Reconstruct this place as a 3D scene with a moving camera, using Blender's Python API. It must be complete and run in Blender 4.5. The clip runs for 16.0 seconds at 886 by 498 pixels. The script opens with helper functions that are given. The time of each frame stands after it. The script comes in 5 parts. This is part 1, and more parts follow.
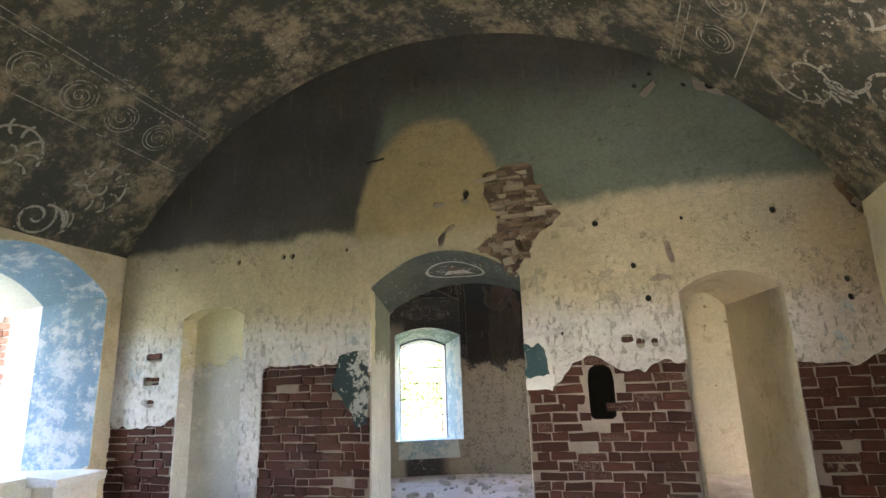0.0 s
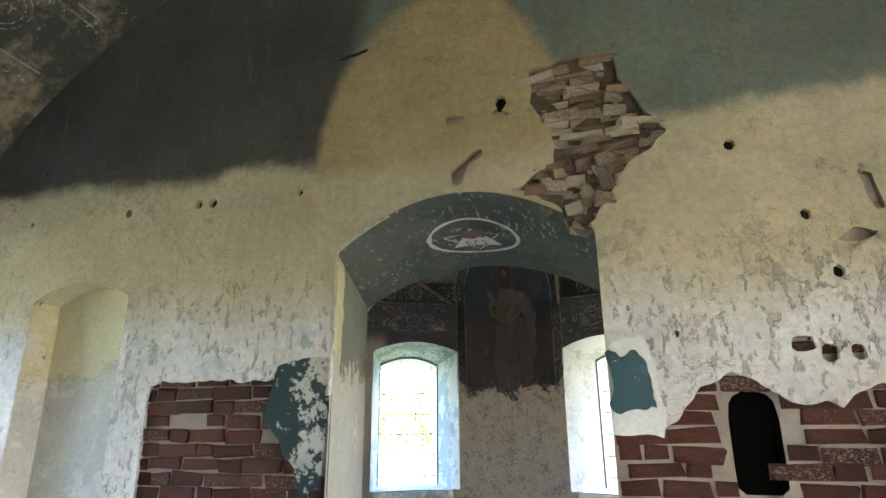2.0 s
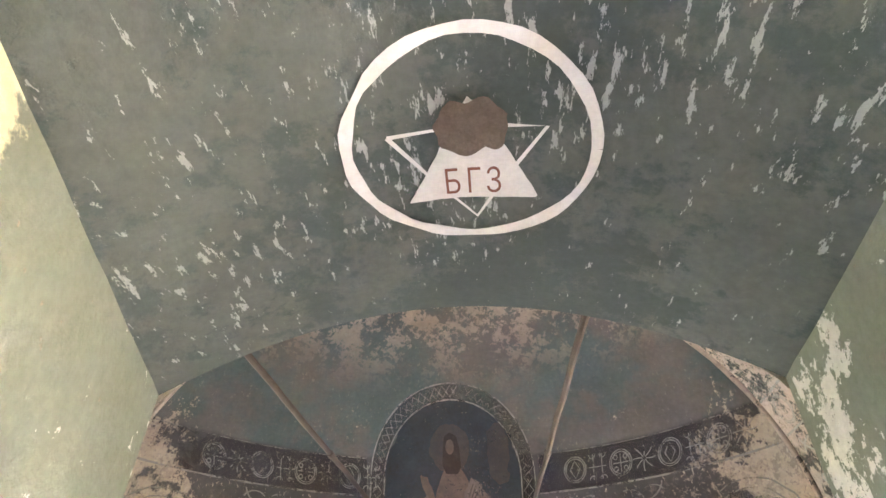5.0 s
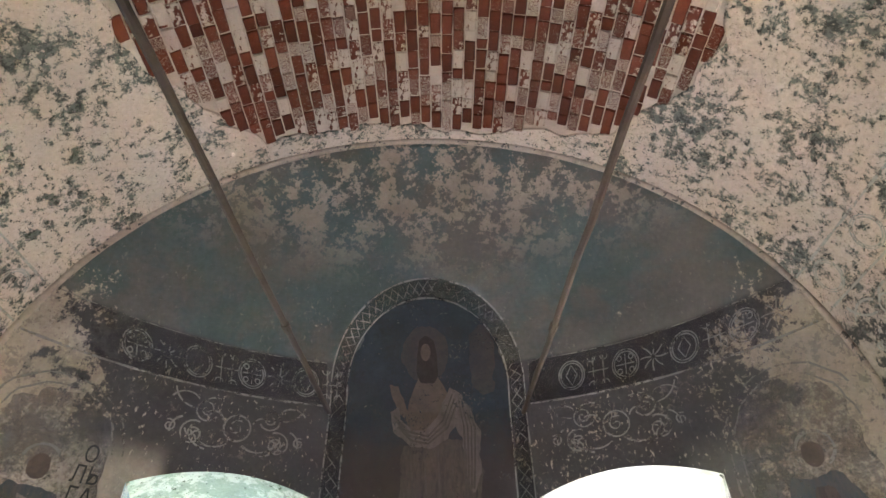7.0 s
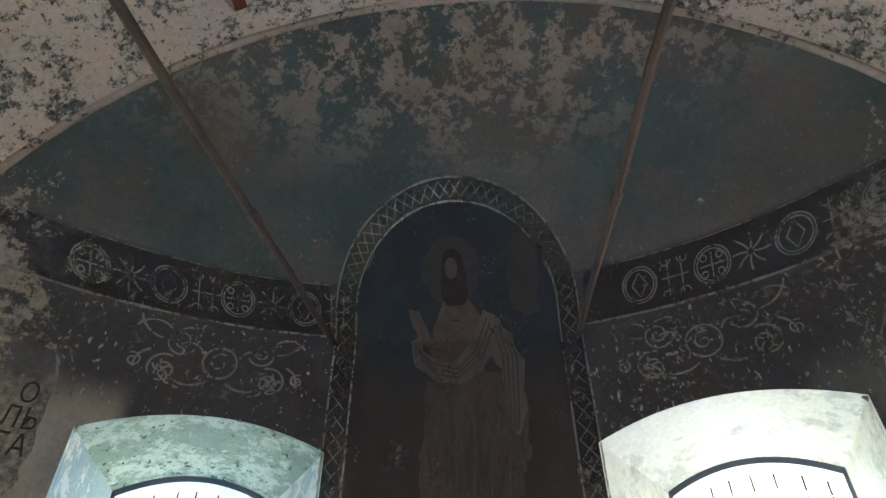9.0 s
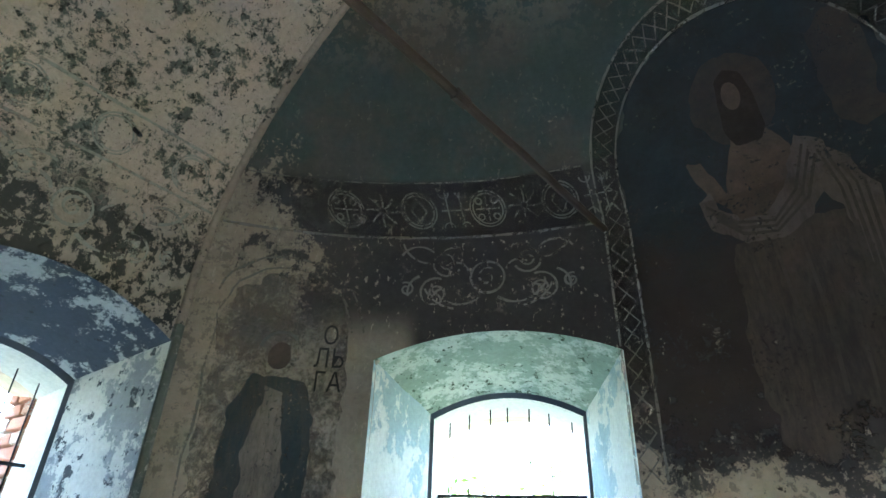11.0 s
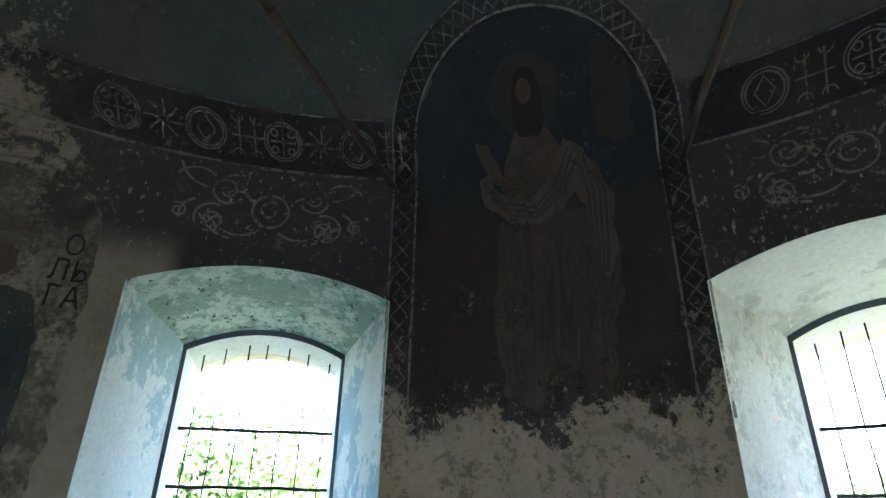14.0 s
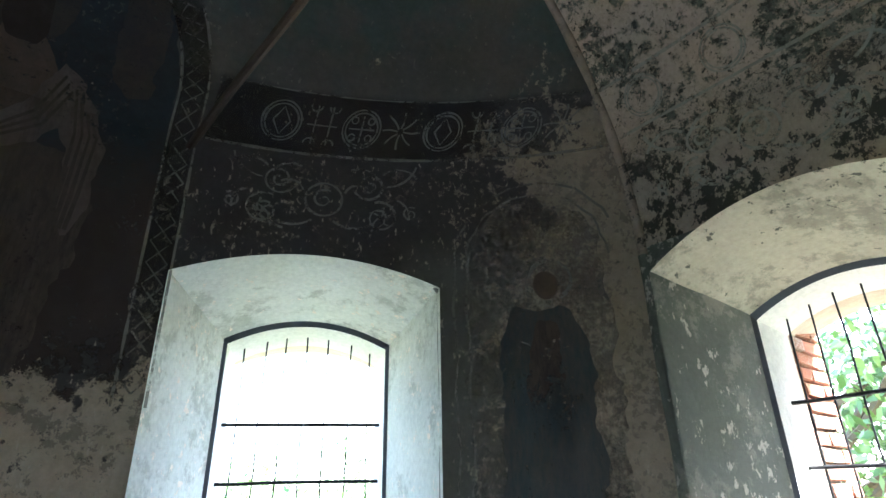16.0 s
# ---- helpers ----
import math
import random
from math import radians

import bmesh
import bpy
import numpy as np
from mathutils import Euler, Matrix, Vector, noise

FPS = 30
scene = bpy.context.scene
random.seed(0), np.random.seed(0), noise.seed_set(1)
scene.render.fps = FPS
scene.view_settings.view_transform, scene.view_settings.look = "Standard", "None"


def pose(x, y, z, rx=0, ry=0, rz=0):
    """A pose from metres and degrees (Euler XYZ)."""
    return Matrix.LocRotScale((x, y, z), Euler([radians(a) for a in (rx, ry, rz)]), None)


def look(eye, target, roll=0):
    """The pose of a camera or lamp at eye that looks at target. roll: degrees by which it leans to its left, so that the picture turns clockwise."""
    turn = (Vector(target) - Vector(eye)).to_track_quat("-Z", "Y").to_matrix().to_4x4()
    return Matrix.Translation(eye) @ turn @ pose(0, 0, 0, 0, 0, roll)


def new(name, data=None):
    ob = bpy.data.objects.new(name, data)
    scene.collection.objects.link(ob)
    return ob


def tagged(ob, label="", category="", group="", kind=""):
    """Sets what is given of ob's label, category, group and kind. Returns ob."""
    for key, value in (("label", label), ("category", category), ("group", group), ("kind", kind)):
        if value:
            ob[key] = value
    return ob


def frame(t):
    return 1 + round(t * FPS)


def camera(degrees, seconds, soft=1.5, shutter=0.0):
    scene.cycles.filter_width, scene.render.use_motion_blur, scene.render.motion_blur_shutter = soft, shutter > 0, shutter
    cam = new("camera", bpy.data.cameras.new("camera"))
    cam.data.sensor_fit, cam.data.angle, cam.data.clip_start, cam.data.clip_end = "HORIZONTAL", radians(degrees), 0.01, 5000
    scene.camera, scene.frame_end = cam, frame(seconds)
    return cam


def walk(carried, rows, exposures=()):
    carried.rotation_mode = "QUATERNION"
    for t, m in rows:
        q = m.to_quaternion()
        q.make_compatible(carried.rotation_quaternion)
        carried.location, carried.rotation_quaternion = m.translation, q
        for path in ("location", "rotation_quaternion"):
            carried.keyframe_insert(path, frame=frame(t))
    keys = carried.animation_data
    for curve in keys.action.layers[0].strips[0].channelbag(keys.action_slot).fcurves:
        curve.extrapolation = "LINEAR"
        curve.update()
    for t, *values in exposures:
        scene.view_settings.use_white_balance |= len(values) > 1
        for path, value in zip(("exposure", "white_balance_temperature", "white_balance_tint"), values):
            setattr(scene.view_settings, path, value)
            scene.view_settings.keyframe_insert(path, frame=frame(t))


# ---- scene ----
FOV = 76.0
cam = camera(FOV, 16.0)


def view(x, y, z, yaw, pitch, roll):
    """Camera pose from its place, heading, upward tilt and lean."""
    return pose(x, y, z, 0, 0, yaw) @ pose(0, 0, 0, 90 + pitch, 0, 0) @ pose(0, 0, 0, 0, 0, -roll)


PATH = [
    (0.0, view(1.556, 0.929, 1.548, 15.79, 13.86, 1.75)),
    (0.5, view(1.330, 1.488, 1.529, 17.60, 13.61, 1.35)),
    (1.0, view(1.138, 2.044, 1.552, 16.67, 13.81, 1.27)),
    (1.5, view(0.928, 2.654, 1.575, 15.98, 14.95, 0.88)),
    (2.0, view(0.675, 3.234, 1.604, 13.92, 16.61, 0.41)),
    (2.5, view(0.530, 3.820, 1.602, 12.23, 17.91, 0.23)),
    (3.0, view(0.406, 4.470, 1.626, 10.83, 20.25, -0.28)),
    (3.2, view(0.344, 4.724, 1.631, 10.24, 22.16, -0.64)),
    (5.3, view(-0.090, 6.370, 1.720, 3.60, 39.80, 0.30)),
    (5.5, view(-0.130, 6.540, 1.690, 2.40, 39.50, 1.00)),
    (6.0, view(-0.260, 6.890, 1.570, 1.30, 39.70, 0.88)),
    (6.5, view(-0.365, 7.235, 1.425, -0.45, 40.05, 1.17)),
    (7.0, view(-0.349, 7.458, 1.349, -0.66, 39.76, 1.02)),
    (7.5, view(-0.247, 7.731, 1.368, -0.07, 39.43, 0.77)),
    (8.0, view(-0.234, 8.066, 1.363, 0.53, 39.53, 0.66)),
    (8.2, view(-0.228, 8.176, 1.394, 1.04, 39.40, 0.47)),
    (10.3, view(-0.267, 9.039, 1.577, 22.92, 32.57, -0.41)),
    (10.5, view(-0.282, 9.078, 1.591, 27.20, 31.76, -0.87)),
    (11.0, view(-0.301, 9.140, 1.609, 37.83, 29.26, -1.95)),
    (11.5, view(-0.303, 9.146, 1.606, 43.21, 26.90, -2.19)),
    (12.0, view(-0.291, 9.123, 1.600, 47.71, 24.99, -1.92)),
    (12.5, view(-0.284, 9.118, 1.600, 49.61, 24.06, -1.83)),
    (13.0, view(-0.304, 9.146, 1.607, 43.54, 24.07, -1.71)),
    (13.5, view(-0.328, 9.194, 1.605, 29.19, 24.69, -1.40)),
    (14.0, view(-0.287, 9.116, 1.576, 13.64, 24.71, -1.10)),
    (14.5, view(-0.275, 9.091, 1.563, -0.81, 25.11, -0.96)),
    (15.0, view(-0.244, 9.085, 1.547, -17.38, 25.91, -0.01)),
    (15.5, view(-0.191, 9.088, 1.568, -33.28, 25.50, 0.96)),
    (16.0, view(-0.184, 9.105, 1.579, -38.55, 23.78, 1.06)),
]
EXPOSURES = [(0.0, 5.55, 6700, 20), (1.0, 5.7, 6600, 19), (3.2, 5.98, 6000, 12), (5.3, 7.85, 6600, 32), (5.6, 7.9, 6600, 34), (6.0, 7.85, 6700, 35), (6.5, 7.5, 6500, 30), (8.2, 6.25, 5900, 24), (11.0, 5.9, 5600, 7), (12.2, 5.35, 5600, 6), (13.0, 5.2, 5600, 7), (16.0, 5.05, 5500, 9)]
walk(cam, PATH, EXPOSURES)

# ---- world and sun ----
SUN_ELEV, SUN_AZ = radians(50), radians(114)      # azimuth from +y towards +x
world = bpy.data.worlds.new("sky")
scene.world = world
world.use_nodes = True
wn = world.node_tree
sky = wn.nodes.new("ShaderNodeTexSky")
sky.sky_type, sky.sun_disc = "NISHITA", False
sky.sun_elevation, sky.sun_rotation = SUN_ELEV, SUN_AZ
sky.dust_density = 2.0
wn.links.new(sky.outputs[0], wn.nodes["Background"].inputs[0])
wn.nodes["Background"].inputs[1].default_value = 0.15
sun = new("sun", bpy.data.lights.new("sun", "SUN"))
sun.data.energy, sun.data.angle, sun.data.color = 4.0, radians(0.6), (1.0, 0.93, 0.83)
sun_way = Vector((math.sin(SUN_AZ) * math.cos(SUN_ELEV), math.cos(SUN_AZ) * math.cos(SUN_ELEV), math.sin(SUN_ELEV)))
sun.matrix_world = look(sun_way * 40, (0, 0, 0))


# ---- materials ----
class Nodes:
    """A thin wrapper to write node materials as expressions."""

    def __init__(self, name, rough=0.9, metal=0.0):
        self.mat = bpy.data.materials.new(name)
        self.mat.use_nodes = True
        self.t = self.mat.node_tree
        self.bsdf = self.t.nodes["Principled BSDF"]
        self.bsdf.inputs["Roughness"].default_value = rough
        self.bsdf.inputs["Metallic"].default_value = metal
        self.bsdf.inputs["Specular IOR Level"].default_value = 0.25
        self.co = self.t.nodes.new("ShaderNodeTexCoord").outputs["Object"]
        self.xyz = self.t.nodes.new("ShaderNodeSeparateXYZ")
        self.t.links.new(self.co, self.xyz.inputs[0])
        self.x, self.y, self.z = self.xyz.outputs

    def put(self, socket, value):
        if hasattr(value, "is_linked"):
            self.t.links.new(value, socket)
        elif isinstance(value, (tuple, list)) and len(value) == 3 and socket.type == "RGBA":
            socket.default_value = (*value, 1)
        else:
            socket.default_value = value

    def math(self, op, a, b=0.0, c=0.0, clamp=False):
        n = self.t.nodes.new("ShaderNodeMath")
        n.operation, n.use_clamp = op, clamp
        for s, v in zip(n.inputs, (a, b, c)):
            self.put(s, v)
        return n.outputs[0]

    def noise(self, scale, detail=4.0, rough=0.6, stretch=(1, 1, 1), shift=0.0):
        m = self.t.nodes.new("ShaderNodeMapping")
        self.t.links.new(self.co, m.inputs[0])
        m.inputs["Scale"].default_value = stretch
        m.inputs["Location"].default_value = (shift, shift * 1.7, shift * 0.6)
        n = self.t.nodes.new("ShaderNodeTexNoise")
        self.t.links.new(m.outputs[0], n.inputs["Vector"])
        n.inputs["Scale"].default_value = scale
        n.inputs["Detail"].default_value = detail
        n.inputs["Roughness"].default_value = rough
        return n.outputs["Fac"]

    def step(self, v, lo, hi):
        """0 below lo, 1 above hi, smooth between."""
        n = self.t.nodes.new("ShaderNodeMapRange")
        n.interpolation_type = "SMOOTHSTEP"
        flip = lo > hi
        self.put(n.inputs["Value"], v)
        n.inputs["From Min"].default_value, n.inputs["From Max"].default_value = (hi, lo) if flip else (lo, hi)
        n.inputs["To Min"].default_value, n.inputs["To Max"].default_value = (1, 0) if flip else (0, 1)
        return n.outputs[0]

    def mix(self, f, a, b):
        n = self.t.nodes.new("ShaderNodeMix")
        n.data_type = "RGBA"
        self.put(n.inputs[0], f)
        self.put(n.inputs[6], a)
        self.put(n.inputs[7], b)
        return n.outputs[2]

    def mul(self, a, b):
        return self.math("MULTIPLY", a, b)

    def add(self, a, b):
        return self.math("ADD", a, b)

    def vary(self, colour, amount, scale, shift=0.0):
        """Brighten and darken a colour by noise, softly."""
        n = self.t.nodes.new("ShaderNodeHueSaturation")
        self.put(n.inputs["Color"], colour)
        v = self.math("MULTIPLY_ADD", self.noise(scale, 5, 0.65, shift=shift), 2 * amount, 1 - amount)
        self.put(n.inputs["Value"], v)
        return n.outputs[0]

    def random(self):
        return self.t.nodes.new("ShaderNodeObjectInfo").outputs["Random"]

    def island(self):
        return self.t.nodes.new("ShaderNodeNewGeometry").outputs["Random Per Island"]

    def done(self, colour, height=None, strength=0.5, distance=0.01):
        self.put(self.bsdf.inputs["Base Color"], colour)
        if height is not None:
            b = self.t.nodes.new("ShaderNodeBump")
            b.inputs["Strength"].default_value, b.inputs["Distance"].default_value = strength, distance
            self.put(b.inputs["Height"], height)
            self.t.links.new(b.outputs[0], self.bsdf.inputs["Normal"])
        return self.mat


def flaked(name, base, under, chip, amount=0.5, scale=3.0, chips=0.62, chipscale=22.0, stretch=(1, 1, 1), shift=0.0, bump=0.6, rough=0.92, soft=0.035):
    """Old limewash: a base coat, large worn areas of the undercoat, small bright or dark chips."""
    m = Nodes(name, rough)
    big = m.add(m.mul(m.noise(scale, 8, 0.7, shift=shift), 0.62), m.mul(m.noise(scale * 6, 8, 0.75, shift=shift + 5), 0.38))
    wear = m.step(big, 1 - amount - soft, 1 - amount + soft)
    c = m.mix(wear, m.vary(base, 0.3, 1.3, shift), m.vary(under, 0.25, 5, shift + 3))
    small = m.noise(chipscale, 5, 0.7, stretch, shift + 7)
    big2 = m.noise(1.1, 3, 0.6, shift=shift + 11)
    spot = m.step(m.add(small, m.mul(m.add(big2, -0.5), 0.35)), chips, chips + 0.03)
    c = m.mix(spot, c, m.vary(chip, 0.2, 9, shift))
    grain = m.noise(70, 4, 0.7)
    c = m.vary(c, 0.28, 38, shift + 2)
    h = m.add(m.add(m.mul(wear, 0.5), m.mul(spot, -0.5)), m.mul(grain, 0.35))
    return m.done(c, h, bump, 0.006)


def nave_wall_material():
    m = Nodes("nave_wall_limewash", 0.93)
    d1, d2 = m.noise(1.6, 6, 0.62), m.noise(6, 6, 0.7, shift=4)
    wob = m.add(m.mul(m.add(d1, -0.5), 0.7), m.mul(m.add(d2, -0.5), 0.25))
    zz = m.add(m.z, m.mul(wob, 0.45))
    xx = m.add(m.x, m.mul(wob, 0.35))
    white = m.vary((0.61, 0.595, 0.555), 0.26, 3)
    cream = m.vary((0.49, 0.43, 0.29), 0.3, 2, 3)
    ochre = m.vary((0.40, 0.32, 0.17), 0.25, 2.2, 5)
    green = m.vary((0.165, 0.195, 0.15), 0.35, 1.7, 8)
    soot = m.vary((0.082, 0.080, 0.071), 0.5, 1.6, 9)
    c = m.mix(m.step(zz, 2.05, 2.45), white, cream)
    c = m.mix(m.step(zz, 3.26, 3.40), c, green)
    left = m.mul(m.step(m.add(xx, m.mul(m.add(m.z, -3.3), -0.14)), -0.74, -0.96), m.step(zz, 3.18, 3.34))
    high = m.step(m.add(zz, m.mul(m.math("ABSOLUTE", m.add(m.x, -1.6)), -0.10)), 4.05, 4.85)
    ex, ez = m.mul(m.add(xx, 0.10), 1.18), m.mul(m.add(zz, -3.2), 0.80)
    dome = m.math("SQRT", m.add(m.math("POWER", ex, 2.0), m.math("POWER", ez, 2.0)))
    mid = m.mul(m.step(dome, 1.06, 0.94), m.step(zz, 3.05, 3.3))
    c = m.mix(high, c, soot)
    c = m.mix(left, c, soot)
    c = m.mix(mid, c, ochre)
    warm = m.mul(m.step(xx, 2.9, 3.5), m.mul(m.step(zz, 1.5, 1.9), m.step(zz, 3.3, 3.0)))
    c = m.mix(m.mul(warm, 0.5), c, (0.50, 0.37, 0.24))
    # pecked marks in the lower coat, stained runs
    c = m.vary(c, 0.35, 24, 6)
    crack = m.step(m.math("ABSOLUTE", m.add(m.noise(1.7, 7, 0.6, (1, 1, 1.8), 17), -0.5)), 0.004, 0.001)
    crack = m.mul(crack, m.step(m.noise(0.9, 3, 0.5, shift=31), 0.50, 0.58))
    c = m.mix(m.mul(crack, 0.7), c, (0.12, 0.10, 0.07))
    bald = m.step(m.add(m.mul(m.noise(3.4, 8, 0.7, shift=23), 0.6), m.mul(m.noise(19, 6, 0.7, shift=2), 0.4)), 0.575, 0.60)
    c = m.mix(m.mul(bald, m.mul(m.step(zz, 3.6, 2.6), 0.55)), c, m.vary((0.34, 0.30, 0.24), 0.3, 11))
    peck = m.step(m.noise(13, 5, 0.65, (1.7, 1, 0.8), 2), 0.575, 0.62)
    peck = m.mul(peck, m.step(zz, 2.7, 2.2))
    c = m.mix(m.mul(peck, 0.7), c, (0.33, 0.31, 0.25))
    run = m.step(m.noise(5, 5, 0.6, (3, 1, 0.35), 6), 0.58, 0.75)
    c = m.mix(m.mul(run, 0.25), c, (0.30, 0.25, 0.16))
    blue = m.mul(m.step(m.noise(2.3, 5, 0.7, shift=12), 0.60, 0.66), m.mul(m.step(zz, 1.5, 1.75), m.step(zz, 2.25, 2.05)))
    c = m.mix(m.mul(blue, 0.6), c, (0.33, 0.42, 0.48))
    h = m.add(m.add(m.mul(d2, 0.6), m.add(m.mul(peck, -1.1), m.mul(bald, -0.4))), m.mul(m.noise(48, 5, 0.75), 0.45))
    return m.done(c, h, 1.0, 0.028)


def brick_material(name, red, pale, pale_share, dark=0.5, covered=0.0):
    m = Nodes(name, 0.9)
    r = m.math("FRACT", m.add(m.random(), m.island()))
    c = m.mix(r, tuple(v * 0.55 for v in red), red)
    c = m.vary(m.vary(c, dark, 9), 0.55, 1.1, 5)
    smear = m.step(m.add(m.noise(14, 5, 0.7), m.mul(m.math("FRACT", m.mul(r, 7.31)), 0.35)), 0.88 - pale_share * 0.5, 0.95 - pale_share * 0.5)
    if covered:
        patch = m.add(m.math("FRACT", m.mul(r, 13.7)), m.mul(m.add(m.noise(2.6, 5, 0.7), -0.5), 1.2))
        smear = m.math("MAXIMUM", smear, m.step(patch, 1 - covered - 0.02, 1 - covered + 0.02))
    c = m.mix(smear, c, m.vary(pale, 0.35, 20))
    return m.done(c, m.add(m.noise(55, 5, 0.75), m.mul(smear, 0.6)), 0.8, 0.006)


def simple(name, colour, rough=0.8, metal=0.0, amount=0.2, scale=12, bump=0.3, dist=0.004):
    m = Nodes(name, rough, metal)
    return m.done(m.vary(m.vary(colour, amount, scale), amount * 0.6, scale * 7, 3), m.noise(scale * 5, 5, 0.7), bump, dist)


def worn(name, colour, cover, fine=30.0, soft=0.05, most=1.0, amount=0.35, shift=0.0, foot=None, ends=None):
    """Thin old paint that has flaked: gaps by noise, at most so opaque; worn off below foot and past ends."""
    m = Nodes(name, 0.9)
    n = m.add(m.mul(m.noise(fine, 6, 0.75, shift=shift), 0.5), m.mul(m.noise(4.0, 6, 0.7, shift=shift + 4), 0.5))
    a = m.mul(m.step(n, 1 - cover - soft, 1 - cover + soft), most)
    chip = m.add(m.mul(m.noise(34, 5, 0.75, shift=shift + 9), 0.65), m.mul(m.noise(3, 4, 0.6, shift=shift + 6), 0.35))
    a = m.mul(a, m.step(chip, 0.60, 0.575))
    ragged = m.add(m.mul(m.noise(4.5, 7, 0.75, shift=shift + 2), 0.6), m.mul(m.noise(17, 6, 0.75, shift=shift + 3), 0.4))
    if foot:
        a = m.mul(a, m.step(m.add(m.z, m.mul(m.add(ragged, -0.5), 2.2)), foot - 0.03, foot + 0.05))
    if ends:
        a = m.mul(a, m.step(m.add(m.math("ABSOLUTE", m.add(m.x, 0.443)), m.mul(m.add(ragged, -0.5), 2.4)), ends + 0.04, ends - 0.04))
    m.put(m.bsdf.inputs["Alpha"], a)
    return m.done(m.vary(m.vary(colour, amount, 7), 0.3, 40, 4))


def mural(name, colour, ground, cover, shift=0.0, foot=None, streak=(1, 1, 1), below=None):
    """Faded mural paint: a thin coat worn towards its dark ground, chipped through to the plaster in places."""
    m = Nodes(name, 0.88)
    n = m.add(m.mul(m.noise(26, 6, 0.75, streak, shift), 0.45), m.mul(m.noise(4.0, 6, 0.7, streak, shift + 4), 0.55))
    thin = m.step(n, 1 - cover - 0.13, 1 - cover + 0.13)
    c = m.mix(thin, m.vary(ground, 0.3, 5, shift), m.vary(m.vary(colour, 0.3, 6, shift), 0.25, 31, 2))
    if below:
        c = m.mix(m.step(m.add(m.z, m.mul(m.add(n, -0.5), 1.2)), 3.35, 2.75), c, m.vary(below, 0.4, 5, 8))
    chip = m.add(m.mul(m.noise(38, 5, 0.75, shift=9), 0.65), m.mul(m.noise(3, 4, 0.6, shift=6), 0.35))
    a = m.step(chip, 0.60, 0.58)
    if foot:
        ragged = m.add(m.mul(m.noise(4.5, 7, 0.75, shift=2), 0.6), m.mul(m.noise(17, 6, 0.75, shift=3), 0.4))
        a = m.mul(a, m.step(m.add(m.z, m.mul(m.add(ragged, -0.5), 2.2)), foot - 0.03, foot + 0.05))
    m.put(m.bsdf.inputs["Alpha"], a)
    return m.done(c, m.noise(60, 4, 0.7), 0.3, 0.004)


